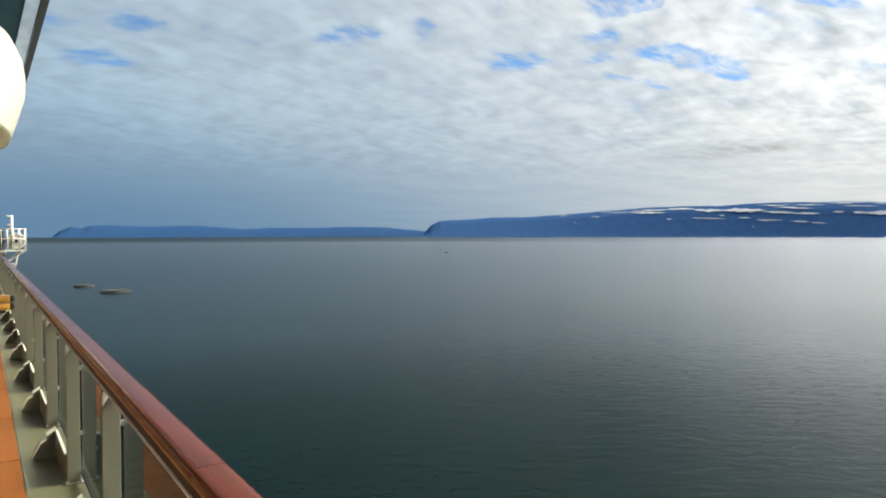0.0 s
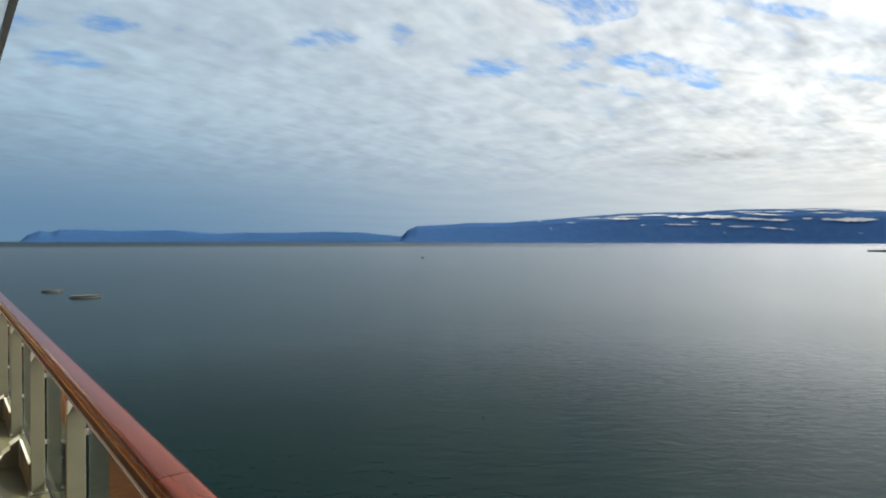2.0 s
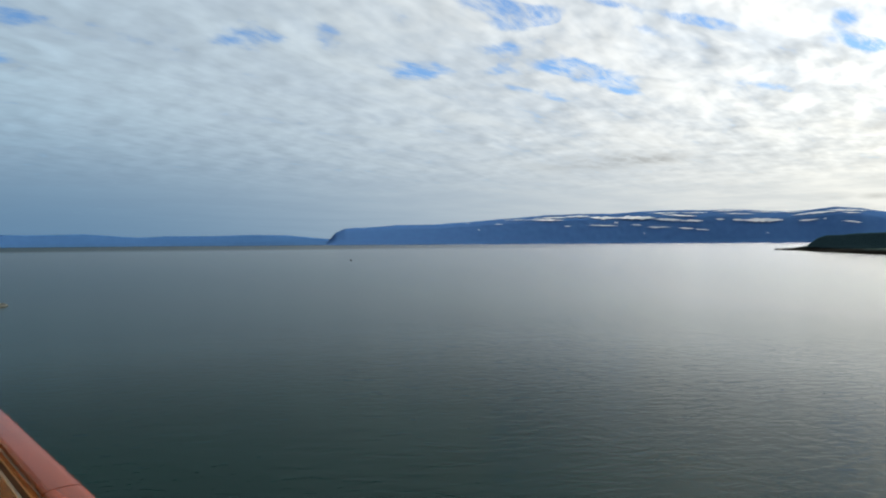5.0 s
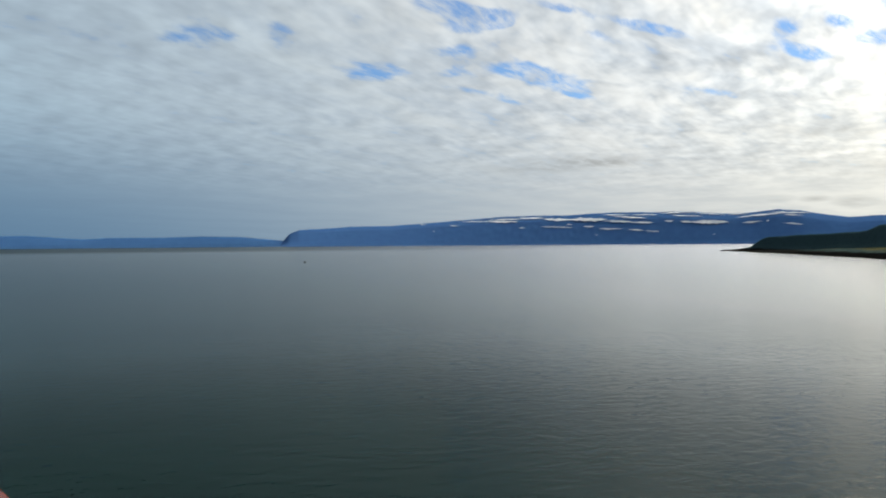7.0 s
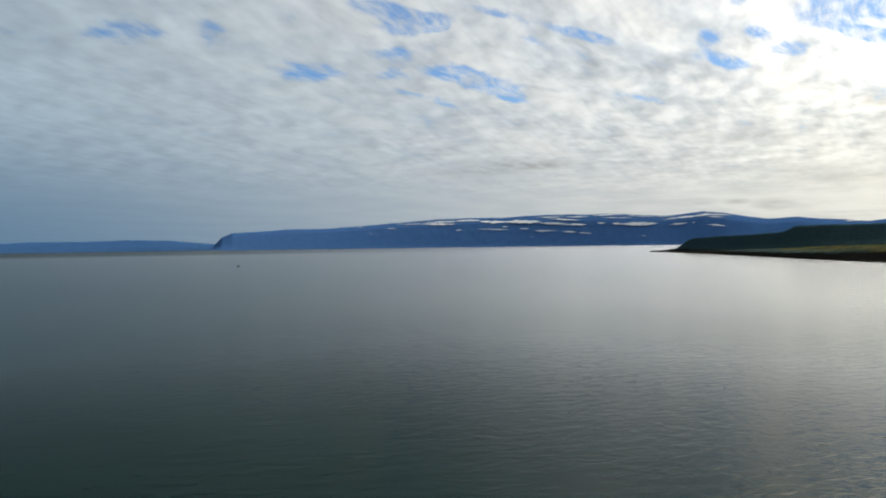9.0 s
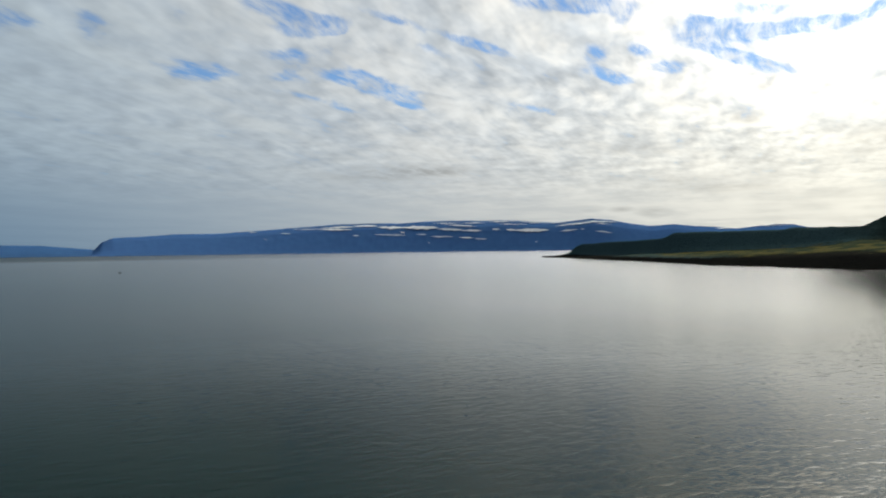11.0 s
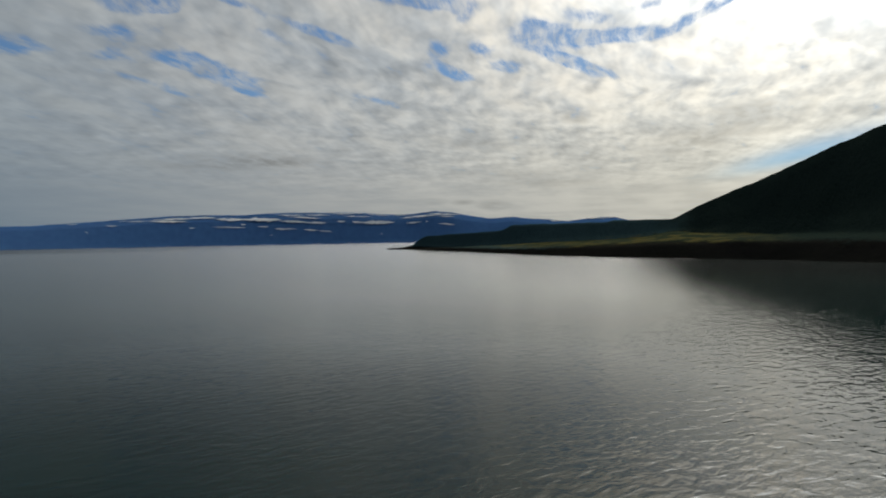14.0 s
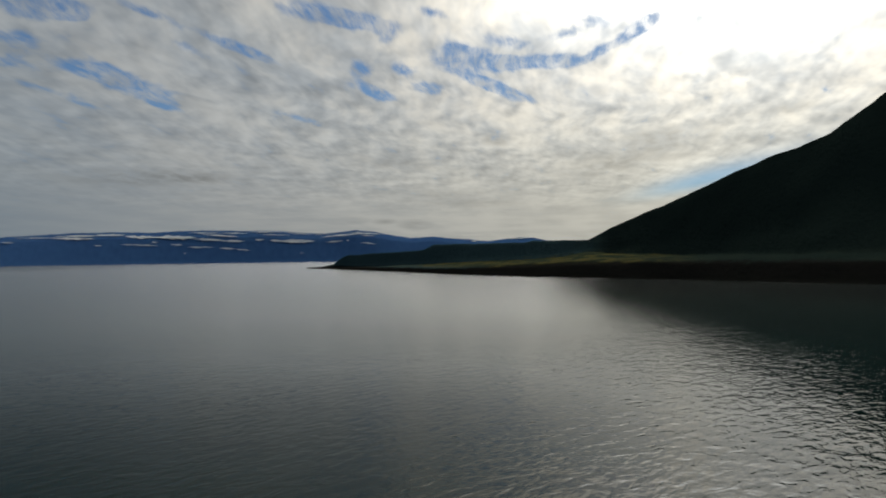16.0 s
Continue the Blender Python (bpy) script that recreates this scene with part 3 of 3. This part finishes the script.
def surf(a0, a1, tall):
    """A broken white line where the swell meets the rocks."""
    bm = bmesh.new()
    n = int((a1 - a0) / 0.05)
    rows = []
    for i in range(n + 1):
        a = a0 + (a1 - a0) * i / n
        k = tall * max(0.08, 0.5 + 0.9 * noise.noise((a * 3.1, tall, 0))) * min(1.0, 6 * i / n, 6 * (n - i) / n + 0.05)
        r = near_shore(a) - 8.0 + 2.5 * noise.noise((a * 1.3, 2, 0))
        rows.append([bm.verts.new(((r + d) * math.sin(radians(a)), (r + d) * math.cos(radians(a)), z)) for d, z in ((-0.8, 0.0), (0.0, k), (0.9, 0.0))])
    for p, q in zip(rows, rows[1:]):
        for j in range(2):
            bm.faces.new((p[j], q[j], q[j + 1], p[j + 1]))
    return tagged(part("surf", bm, FOAM), "thin broken white surf along the dark shore", "surf", "surf lines", "stuff")


for a0, a1, tall in ((54.2, 57.2, 0.24), (58.0, 59.8, 0.26), (45.5, 47.5, 0.2)):
    surf(a0, a1, tall)

# the far coast: a long plateau with snow along its rim
FAR = 4500.0
coast_top = along([(-1.9, -0.25), (-1.5, 0.2), (-1.0, 0.78), (-0.2, 1.12), (2.4, 1.25), (4, 1.39), (7.1, 1.43), (8.7, 1.52), (10.8, 1.67), (13.2, 1.86), (15, 1.99), (16.9, 2.13), (18.7, 2.19), (20.6, 2.22), (22.4, 2.20), (24.2, 2.32), (26, 2.38), (27.8, 2.38), (29.6, 2.33),
                   (30.7, 2.38), (32.2, 2.32), (33.9, 2.18), (35.8, 2.13), (36.9, 2.21), (38.4, 2.37), (40.0, 2.22), (41.1, 1.98), (43, 1.66), (45.1, 1.76), (46.5, 1.58), (48.2, 1.47), (49.6, 1.31),
                   (51.3, 1.5), (52.3, 1.59), (53.5, 1.54), (54.5, 1.3), (62, 1.1), (75, 1.0)])
coast_deep = 330.0


def coast_profile(a):
    crest = max(height(coast_top(a), FAR + coast_deep), 1.0)
    return [(-10, BELOW), (0, 0), (30, crest * 0.10), (150, crest * 0.55), (215, crest * 0.78), (coast_deep, crest), (coast_deep + 60, crest * 0.97), (coast_deep + 160, BELOW)]


coast = slopes("far_coast", COAST, (-1.9, 75), lambda a: FAR, coast_profile, "long plateau coast across the fjord, blue with painted haze, streaked with snow", "mountain", rough=0.5)

isle_top = along([(-30.2, -0.2), (-29.7, 0.26), (-29, 0.55), (-28.2, 0.47), (-27.7, 0.67), (-26.5, 0.69), (-23.8, 0.61), (-20, 0.69), (-17.9, 0.53), (-16.3, 0.42), (-14.3, 0.53), (-10.7, 0.53), (-7.9, 0.62), (-5, 0.57), (-1.7, 0.26), (1, 0.1)])
isle_shore = 4640.0


def isle_profile(a):
    crest = max(height(isle_top(a), isle_shore + 200), 1.0)
    return [(-10, BELOW), (0, 0), (40, crest * 0.3), (140, crest * 0.8), (200, crest), (240, crest * 0.97), (300, BELOW)]


slopes("far_islands", ISLES, (-30.2, 1), lambda a: isle_shore, isle_profile, "row of low islands on the horizon, blue with painted haze", "island", rough=0.12)


def snow_bank(a0, a1, e0, e1, thick, seed):
    """A snow field lying on the far slope: from one bearing to another, at elevations seen from the deck, with a ragged outline."""
    bm = bmesh.new()
    n = max(6, int((a1 - a0) / 0.10))
    rows = []
    for i in range(n + 1):
        f = i / n
        a = a0 + (a1 - a0) * f
        e = e0 + (e1 - e0) * f
        taper = 0.95 * min(1.0, 3 * f, 3 * (1 - f)) ** 0.9
        hi = e + thick * taper * (0.5 + 0.55 * noise.noise((a * 2.6, seed, 0)))
        lo = e - thick * taper * (0.5 + 0.65 * noise.noise((a * 2.2, seed, 5)))
        row = []
        for el in (lo, (lo + hi) / 2, hi):
            prof = coast_profile(a)
            rise = [(s, z) for s, z in prof if 0 <= s <= coast_deep]
            best = rise[-1][0]
            for k in range(400):
                s = coast_deep * k / 399
                z = float(np.interp(s, [p[0] for p in rise], [p[1] for p in rise]))
                if math.degrees(math.atan2(z - EYE, FAR + s)) >= el:
                    best = s
                    break
            z = float(np.interp(best, [p[0] for p in rise], [p[1] for p in rise]))
            r = FAR + best - 9
            row.append(bm.verts.new((r * math.sin(radians(a)), r * math.cos(radians(a)), z + 1.0)))
        rows.append(row)
    for p, q in zip(rows, rows[1:]):
        for j in range(2):
            bm.faces.new((p[j], q[j], q[j + 1], p[j + 1]))
    ob = part("snow_field", bm, SNOW)
    return tagged(ob, "patch of old white snow on the far blue slope", "snow", "snow on the far coast", "stuff")


# snow along the rim, then patches lower down: bearings, elevations, half thickness
RIM = [(13.21, 15.6, 1.75, 1.76, 0.055), (15.05, 18.37, 1.77, 1.69, 0.129), (15.6, 18.74, 1.84, 1.95, 0.092), (18.37, 20.49, 1.99, 2.0, 0.148), (20.39, 22.78, 1.89, 1.8, 0.221),
       (22.41, 25.68, 1.84, 1.81, 0.24), (25.32, 27.83, 1.7, 1.55, 0.166), (27.47, 29.33, 1.52, 1.49, 0.148), (24.96, 27.66, 2.18, 2.17, 0.074), (27.48, 29.61, 2.17, 2.13, 0.074),
       (26.04, 28.9, 2.05, 1.86, 0.092), (29.61, 32.39, 2.24, 2.25, 0.074)]
RIM_2 = [(30.48, 33.07, 2.06, 1.95, 0.055), (31.35, 32.38, 1.56, 1.47, 0.148), (32.04, 35.01, 1.51, 1.45, 0.27), (30.09, 30.86, 1.62, 1.6, 0.111), (35.84, 37.32, 1.36, 1.47, 0.111),
         (35.43, 37.73, 1.77, 2.05, 0.092), (36.26, 38.69, 1.89, 2.05, 0.111), (37.73, 40.71, 2.15, 2.03, 0.092), (38.69, 40.11, 1.95, 1.85, 0.055), (34.76, 36.42, 2.05, 2.08, 0.055),
         (32.22, 34.76, 2.22, 2.02, 0.055)]
PATCHES = [(20.06, 22.86, 1.27, 1.17, 0.074), (23.68, 24.59, 1.25, 1.22, 0.074), (24.88, 26.89, 1.05, 1.0, 0.092), (27.29, 28.62, 0.94, 0.87, 0.092), (28.62, 29.8, 0.85, 0.74, 0.074),
           (18.32, 18.88, 1.18, 1.17, 0.055), (22.31, 22.77, 1.44, 1.41, 0.055), (33.74, 34.04, 0.49, 0.48, 0.055), (24.67, 24.83, 0.56, 0.52, 0.055), (38.69, 40.11, 1.3, 1.17, 0.092),
           (37.59, 37.82, 1.5, 1.49, 0.074), (12.41, 13.25, 1.43, 1.39, 0.055), (9.87, 10.56, 1.52, 1.52, 0.055), (48.07, 49.11, 1.34, 1.34, 0.074), (50.82, 53.32, 1.48, 1.51, 0.055),
           (10.98, 11.28, 1.02, 0.84, 0.05)]
for i, b in enumerate(RIM + RIM_2 + PATCHES):
    snow_bank(*b, i * 3.7)

# ------------------------------------------------------------------ the ship, in its own axes: x outboard, y forward, z up from the deck
SHIP = pose(0, 0, DECK, 0, 0, HEADING)
POST_X, POST_STEP, POST_FIRST, POSTS = 0.517, 1.68, -4.77, 26
RAIL_X, RAIL_TOP = 0.542, 1.070
STRIP_X, EDGE_X = 0.231, 0.64
AFT, FORE = -5.25, 38.5

hull = part("hull_side", prism([(0.0, -DECK - 2), (EDGE_X, -DECK - 2), (EDGE_X, -0.02), (0.0, -0.02)], "y", AFT, FORE + 10), HULL, m=SHIP)
tagged(hull, "plain white painted side of the ship below the deck", "hull", kind="structure")
house = part("deckhouse_wall", box(-3.3, -3.1, AFT, FORE, 0, 2.7), WHITE, m=SHIP)
tagged(house, "plain white deckhouse wall along the promenade", "wall", kind="structure")
# overhead is out of view, added to cut skylight on the deck and railing
roof = part("shading_overhead", box(-3.3, -0.25, AFT, FORE, 2.7, 2.9), WHITE, m=SHIP)
tagged(roof, "plain white overhead added to shade the promenade", "ceiling", kind="structure")

deck = part("deck", box(-3.1, STRIP_X, AFT, FORE, -0.20, -0.028), SLATE, m=SHIP)
tagged(deck, "teak planked promenade deck with dark caulking", "deck", kind="structure")
waterway = part("waterway", box(STRIP_X + 0.004, EDGE_X, AFT, FORE, -0.018, 0.002), OCHRE, m=SHIP)
tagged(waterway, "yellowish painted steel waterway along the deck edge", "deck edge", kind="structure")


def railing():
    rail = thing("ship_railing", SHIP, "cream steel ship railing with glass panes and a varnished mahogany handrail", "railing")
    # handrail: a broad rounded timber in lengths, each on a gilded lip and a cream flat
    top = []
    for i in range(13):
        a = math.pi * i / 12
        top.append((RAIL_X + 0.056 * math.copysign(abs(math.cos(a)) ** 0.6, math.cos(a)), RAIL_TOP - 0.036 + 0.036 * math.sin(a) ** 0.55))
    outline = top + [(RAIL_X - 0.050, RAIL_TOP - 0.046), (RAIL_X + 0.050, RAIL_TOP - 0.046)]
    length = 3.62
    y = 1.98 - length * 2
    timber = mesh_of("handrail", prism(outline, "y", 0.003, length - 0.003, split=True), VARNISH, True)
    lip = mesh_of("lip", box(RAIL_X - 0.0575, RAIL_X - 0.048, 0.003, length - 0.003, RAIL_TOP - 0.044, RAIL_TOP - 0.039, 0.002), BRASS)
    # dark strip put in for the shaded inboard face below the lip
    shadow_strip = mesh_of("shadow_strip", box(RAIL_X - 0.053, RAIL_X + 0.047, 0.003, length - 0.003, RAIL_TOP - 0.080, RAIL_TOP - 0.0465), SHADOW_WOOD)
    flat = mesh_of("flat_bar", box(RAIL_X - 0.060, RAIL_X + 0.05, 0.003, length - 0.003, RAIL_TOP - 0.0895, RAIL_TOP - 0.0805, 0.003), WHITE)
    while y < FORE - length:
        ob = new("handrail", timber)
        ob.parent, ob.location = rail, (0, y, 0)
        tagged(ob, "varnished red-brown timber handrail length")
        for data in (lip, shadow_strip, flat):
            o = new(data.name, data)
            o.parent = ob
        y += length
    # posts, panes, feet
    post = mesh_of("post", box(-0.042, 0.042, -0.012, 0.012, 0.0, RAIL_TOP - 0.091, 0.004), SHADED_CREAM)
    foot = mesh_of("foot_plate", box(-0.06, 0.06, -0.05, 0.05, 0.002, 0.014, 0.004), SHADED_CREAM)
    bolt = mesh_of("bolt", rod((0, 0, 0.014), (0, 0, 0.03), 0.010, 6), STEEL)
    # white tab added for the sunlit patch at each post's top
    sun_tab = mesh_of("sun_tab", prism([(0.012, 0.978), (-0.050, 0.978), (-0.050, 0.915)], "y", -0.004, 0.004), WHITE)
    pane = mesh_of("glass_pane", box(-0.005, 0.005, 0.05, POST_STEP - 0.05, 0.09, RAIL_TOP - 0.095, 0.002), PANE)
    clip = mesh_of("clip", box(-0.02, 0.035, -0.02, 0.02, -0.012, 0.012, 0.003), STEEL)
    seal = mesh_of("seal", box(-0.012, 0.012, 0.02, POST_STEP - 0.02, 0.06, 0.092), SEAL)
    # bracket between the posts: a stepped gusset with a turned flange
    web = prism([(-0.150, 0.0), (0.0, 0.0), (0.0, 0.225), (-0.055, 0.185), (-0.062, 0.155), (-0.100, 0.130), (-0.150, 0.035)], "y", -0.006, 0.006)
    web = mesh_of("gusset", web, SHADED_CREAM)
    # white flange and edge stand for sunlit tops; web and kerb stay shaded cream
    flange = bmesh.new()
    prism([(0.004, 0.226), (-0.057, 0.184), (-0.061, 0.191), (0.004, 0.235)], "y", -0.048, 0.048, flange)
    prism([(-0.060, 0.154), (-0.102, 0.129), (-0.106, 0.136), (-0.062, 0.162)], "y", -0.048, 0.048, flange)
    prism([(-0.102, 0.129), (-0.152, 0.033), (-0.158, 0.037), (-0.106, 0.136)], "y", -0.048, 0.048, flange)
    flange = mesh_of("flange", flange, WHITE)
    kerb = mesh_of("kerb", box(-0.006, 0.006, 0.02, POST_STEP * 0.42, 0.002, 0.200, 0.003), SHADED_CREAM)
    edge = mesh_of("edge", box(-0.010, 0.010, 0.02, POST_STEP * 0.42, 0.201, 0.211, 0.003), WHITE)
    for i in range(POSTS):
        y = POST_FIRST + POST_STEP * i
        p = new("post", post)
        p.parent, p.location = rail, (POST_X, y, 0)
        o = new("foot_plate", foot)
        o.parent = p
        o = new("sun_tab", sun_tab)
        o.parent, o.matrix_basis = p, pose(-0.004, -0.016, 0, 0, 0, 40)
        for dx in (-0.045, 0.045):
            o = new("bolt", bolt)
            o.parent, o.location = p, (dx, -0.035, 0)
        for z in (0.34, 0.80):
            o = new("clip", clip)
            o.parent, o.location = p, (0.045, 0.03, z)
        o = new("glass_pane", pane)
        o.parent, o.location = rail, (RAIL_X + 0.030, y, 0)
        o.visible_shadow = False
        s = new("seal", seal)
        s.parent = o
        k = new("kerb", kerb)
        k.parent, k.location = rail, (POST_X - 0.045, y, 0)
        o = new("edge", edge)
        o.parent = k
        g = new("gusset", web)
        g.parent, g.location = rail, (POST_X - 0.055, y + POST_STEP * 0.42, 0)
        o = new("flange", flange)
        o.parent = g
    return rail


railing()


def bench():
    b = thing("deck_bench", SHIP @ pose(-0.174, 12.4, 0), "golden varnished wooden bench with dark end bands beside the railing", "bench")
    for z in (0.575, 0.695):
        beam = part("beam", box(-1.2, 0.55, -0.10, 0.10, z, z + 0.112, 0.045), GOLDEN, b)
        part("end_band", box(0.53, 0.60, -0.095, 0.095, z + 0.006, z + 0.106, 0.03), SLATE, beam)
    for x in (-1.0, -0.15):
        part("leg", box(x - 0.04, x + 0.04, -0.08, 0.08, 0.0, 0.60, 0.01), GOLDEN, b)
    return b


bench()


def platform():
    """The white outboard platform far forward, with its rails, mast, reel and braces."""
    p = thing("boarding_platform", SHIP @ pose(1.32, 39.0, 0.98), "white steel outboard platform with guard rails and a hose reel", "platform")
    part("floor_plate", box(-1.6, 0.52, -0.6, 0.6, -0.07, 0.0, 0.01), WHITE, p)
    rails = [part("guard_rail", rod((-0.5, y, z), (0.50, y, z), 0.025), WHITE, p, smooth=True) for y in (-0.58, 0.58) for z in (0.55, 1.03)]
    rails += [part("guard_rail", rod((0.5, -0.58, z), (0.5, 0.58, z), 0.025), WHITE, p, smooth=True) for z in (0.55, 1.03)]
    for x in (-0.5, -0.25, 0.0, 0.25, 0.5):
        for y in (-0.58, 0.58):
            part("stanchion", rod((x, y, 0), (x, y, 1.03), 0.025), WHITE, p, smooth=True)
    mast = part("mast", rod((-0.06, -0.4, 0), (-0.06, -0.4, 1.68), 0.06), WHITE, p, smooth=True)
    part("lamp_arm", box(-0.26, -0.04, -0.45, -0.35, 1.60, 1.68, 0.01), WHITE, mast)
    part("lamp_arm", box(-0.26, -0.04, -0.45, -0.35, 1.20, 1.26, 0.01), WHITE, mast)
    reel = part("reel", rod((0.10, -0.35, 0.45), (0.10, 0.25, 0.45), 0.36, 28), WHITE, p)
    part("hub", rod((0.10, -0.40, 0.45), (0.10, -0.36, 0.45), 0.10, 16), SLATE, reel)
    part("rim", ring(0.36, 0.035, 32, 8, m=Matrix.Translation((0.10, -0.37, 0.45)) @ pose(0, 0, 0, 90)), WHITE, reel, smooth=True)
    part("locker", box(-1.3, -0.40, -0.55, 0.3, 0.0, 0.95, 0.03), SLATE, p)
    part("brace", rod((0.42, 0, -0.05), (-0.50, 0, -0.75), 0.05), WHITE, p, smooth=True)
    part("brace", rod((0.22, 0, -0.10), (0.02, 0, -1.0), 0.04), WHITE, p, smooth=True)
    part("brace", rod((-0.40, 0, -0.62), (0.08, 0, -0.70), 0.04), WHITE, p, smooth=True)
    part("hanger", box(-1.6, -0.3, -0.05, 0.05, -0.40, -0.07, 0.01), WHITE, p)
    return p


platform()


def bridge_wing():
    """The rounded white end of the bridge wing that hangs out over the side, with its raked dark window."""
    wing = thing("bridge_wing", SHIP @ pose(-0.194, 42.0, 1.74), "rounded white bridge wing overhanging the ship's side", "bridge wing")
    tilt = Matrix.Translation((0, 0, 7.25)) @ pose(0, 0, 0, -30, 0, 0)
    body = part("body", turned([(1.50, -2.75), (1.56, -2.68), (1.95, -1.2), (2.24, 0.0), (2.31, 1.1), (2.22, 2.1), (1.80, 3.5), (1.0, 4.8)], 56, m=tilt), WING_PAINT, wing, smooth=True)
    part("underside", turned([(1.38, -2.80), (1.47, -2.775), (1.48, -2.752)], 48, m=tilt), BUFF, body, "buff underside")
    part("window", prism([(-3.0, 8.0), (1.98, 8.0), (3.18, 13.0), (3.5, 14.5), (-3.0, 14.5)], "y", 1.2, 1.5), DARK_GLASS, wing)
    part("window_frame", prism([(1.92, 7.6), (2.20, 7.6), (3.92, 14.5), (3.52, 14.5)], "y", 1.1, 1.6), SLATE, wing)
    part("pillar", prism([(1.40, 7.8), (1.92, 7.8), (3.45, 14.5), (2.75, 14.5)], "y", 1.12, 1.18), material("grey_blue_pillar_paint", (0.30, 0.36, 0.42), rough=0.4, grain=2.0), wing)
    part("support", box(-4.0, -0.6, 1.3, 3.5, -1.78, 14.0, 0.1), WHITE, wing)
    return wing


bridge_wing()

# ------------------------------------------------------------------ on the water


def pen(bearing, dist, radius, tall):
    p = thing("fish_pen", pose(dist * math.sin(radians(bearing)), dist * math.cos(radians(bearing)), 0, 0, 0, -bearing), "round dark floating fish pen on calm water", "fish pen", "floating fish pens")
    part("outer_float", ring(radius, 0.36, 64, 10, m=Matrix.Translation((0, 0, 0.12))), FLOAT, p, smooth=True)
    part("inner_float", ring(radius - 0.9, 0.30, 64, 10, m=Matrix.Translation((0, 0, 0.12))), FLOAT, p, smooth=True)
    part("hand_line", ring(radius - 0.45, 0.09, 64, 6, m=Matrix.Translation((0, 0, tall))), FLOAT, p, smooth=True)
    part("net", turned([(radius - 1.25, 0.04), (radius - 0.6, 0.5), (radius - 0.5, tall)], 64), NET, p)
    for i in range(20):
        a = 2 * math.pi * i / 20
        part("stanchion", rod(((radius - 0.45) * math.cos(a), (radius - 0.45) * math.sin(a), 0.2), ((radius - 0.45) * math.cos(a), (radius - 0.45) * math.sin(a), tall), 0.06, 6), FLOAT, p)
    return p


pen(-26.0, EYE / math.tan(radians(4.42)), 4.75, 0.75)
pen(-28.16, EYE / math.tan(radians(3.92)), 3.35, 0.70)


def boat():
    d = EYE / math.tan(radians(1.58))
    b = thing("small_boat", pose(d * math.sin(radians(0.27)), d * math.cos(radians(0.27)), 0, 0, 0, 70), "tiny dark open motorboat far out on the water", "boat")
    hull_line = [(0, -1.7), (0.6, -1.6), (0.75, 0.0), (0.5, 1.2), (0, 2.0), (-0.5, 1.2), (-0.75, 0.0), (-0.6, -1.6)]
    part("hull", prism(hull_line, "z", -0.2, 0.5, bevel=0.05), SLATE, b)
    part("cabin", box(-0.4, 0.4, -0.5, 0.5, 0.5, 1.2, 0.08), SLATE, b)
    part("engine", box(-0.15, 0.15, -2.0, -1.7, 0.1, 0.8, 0.05), SLATE, b)
    return b


boat()

# ------------------------------------------------------------------ deck planks
WIDE, LONG = 0.16, 1.44
plank = mesh_of("plank", box(-WIDE / 2 + 0.003, WIDE / 2 - 0.003, 0.007, LONG - 0.007, -0.028, 0.0, 0.002), TEAK)
for i in range(7):
    x = STRIP_X - WIDE * (i + 0.5)
    y = 6.11 - LONG * 8
    while y < FORE - LONG:
        o = new("plank", plank)
        o.parent, o.location = deck, (x, y, 0)
        y += LONG
rest = part("inner_planking", box(-3.1, STRIP_X - WIDE * 7, AFT, FORE, -0.028, -0.001), TEAK, deck)
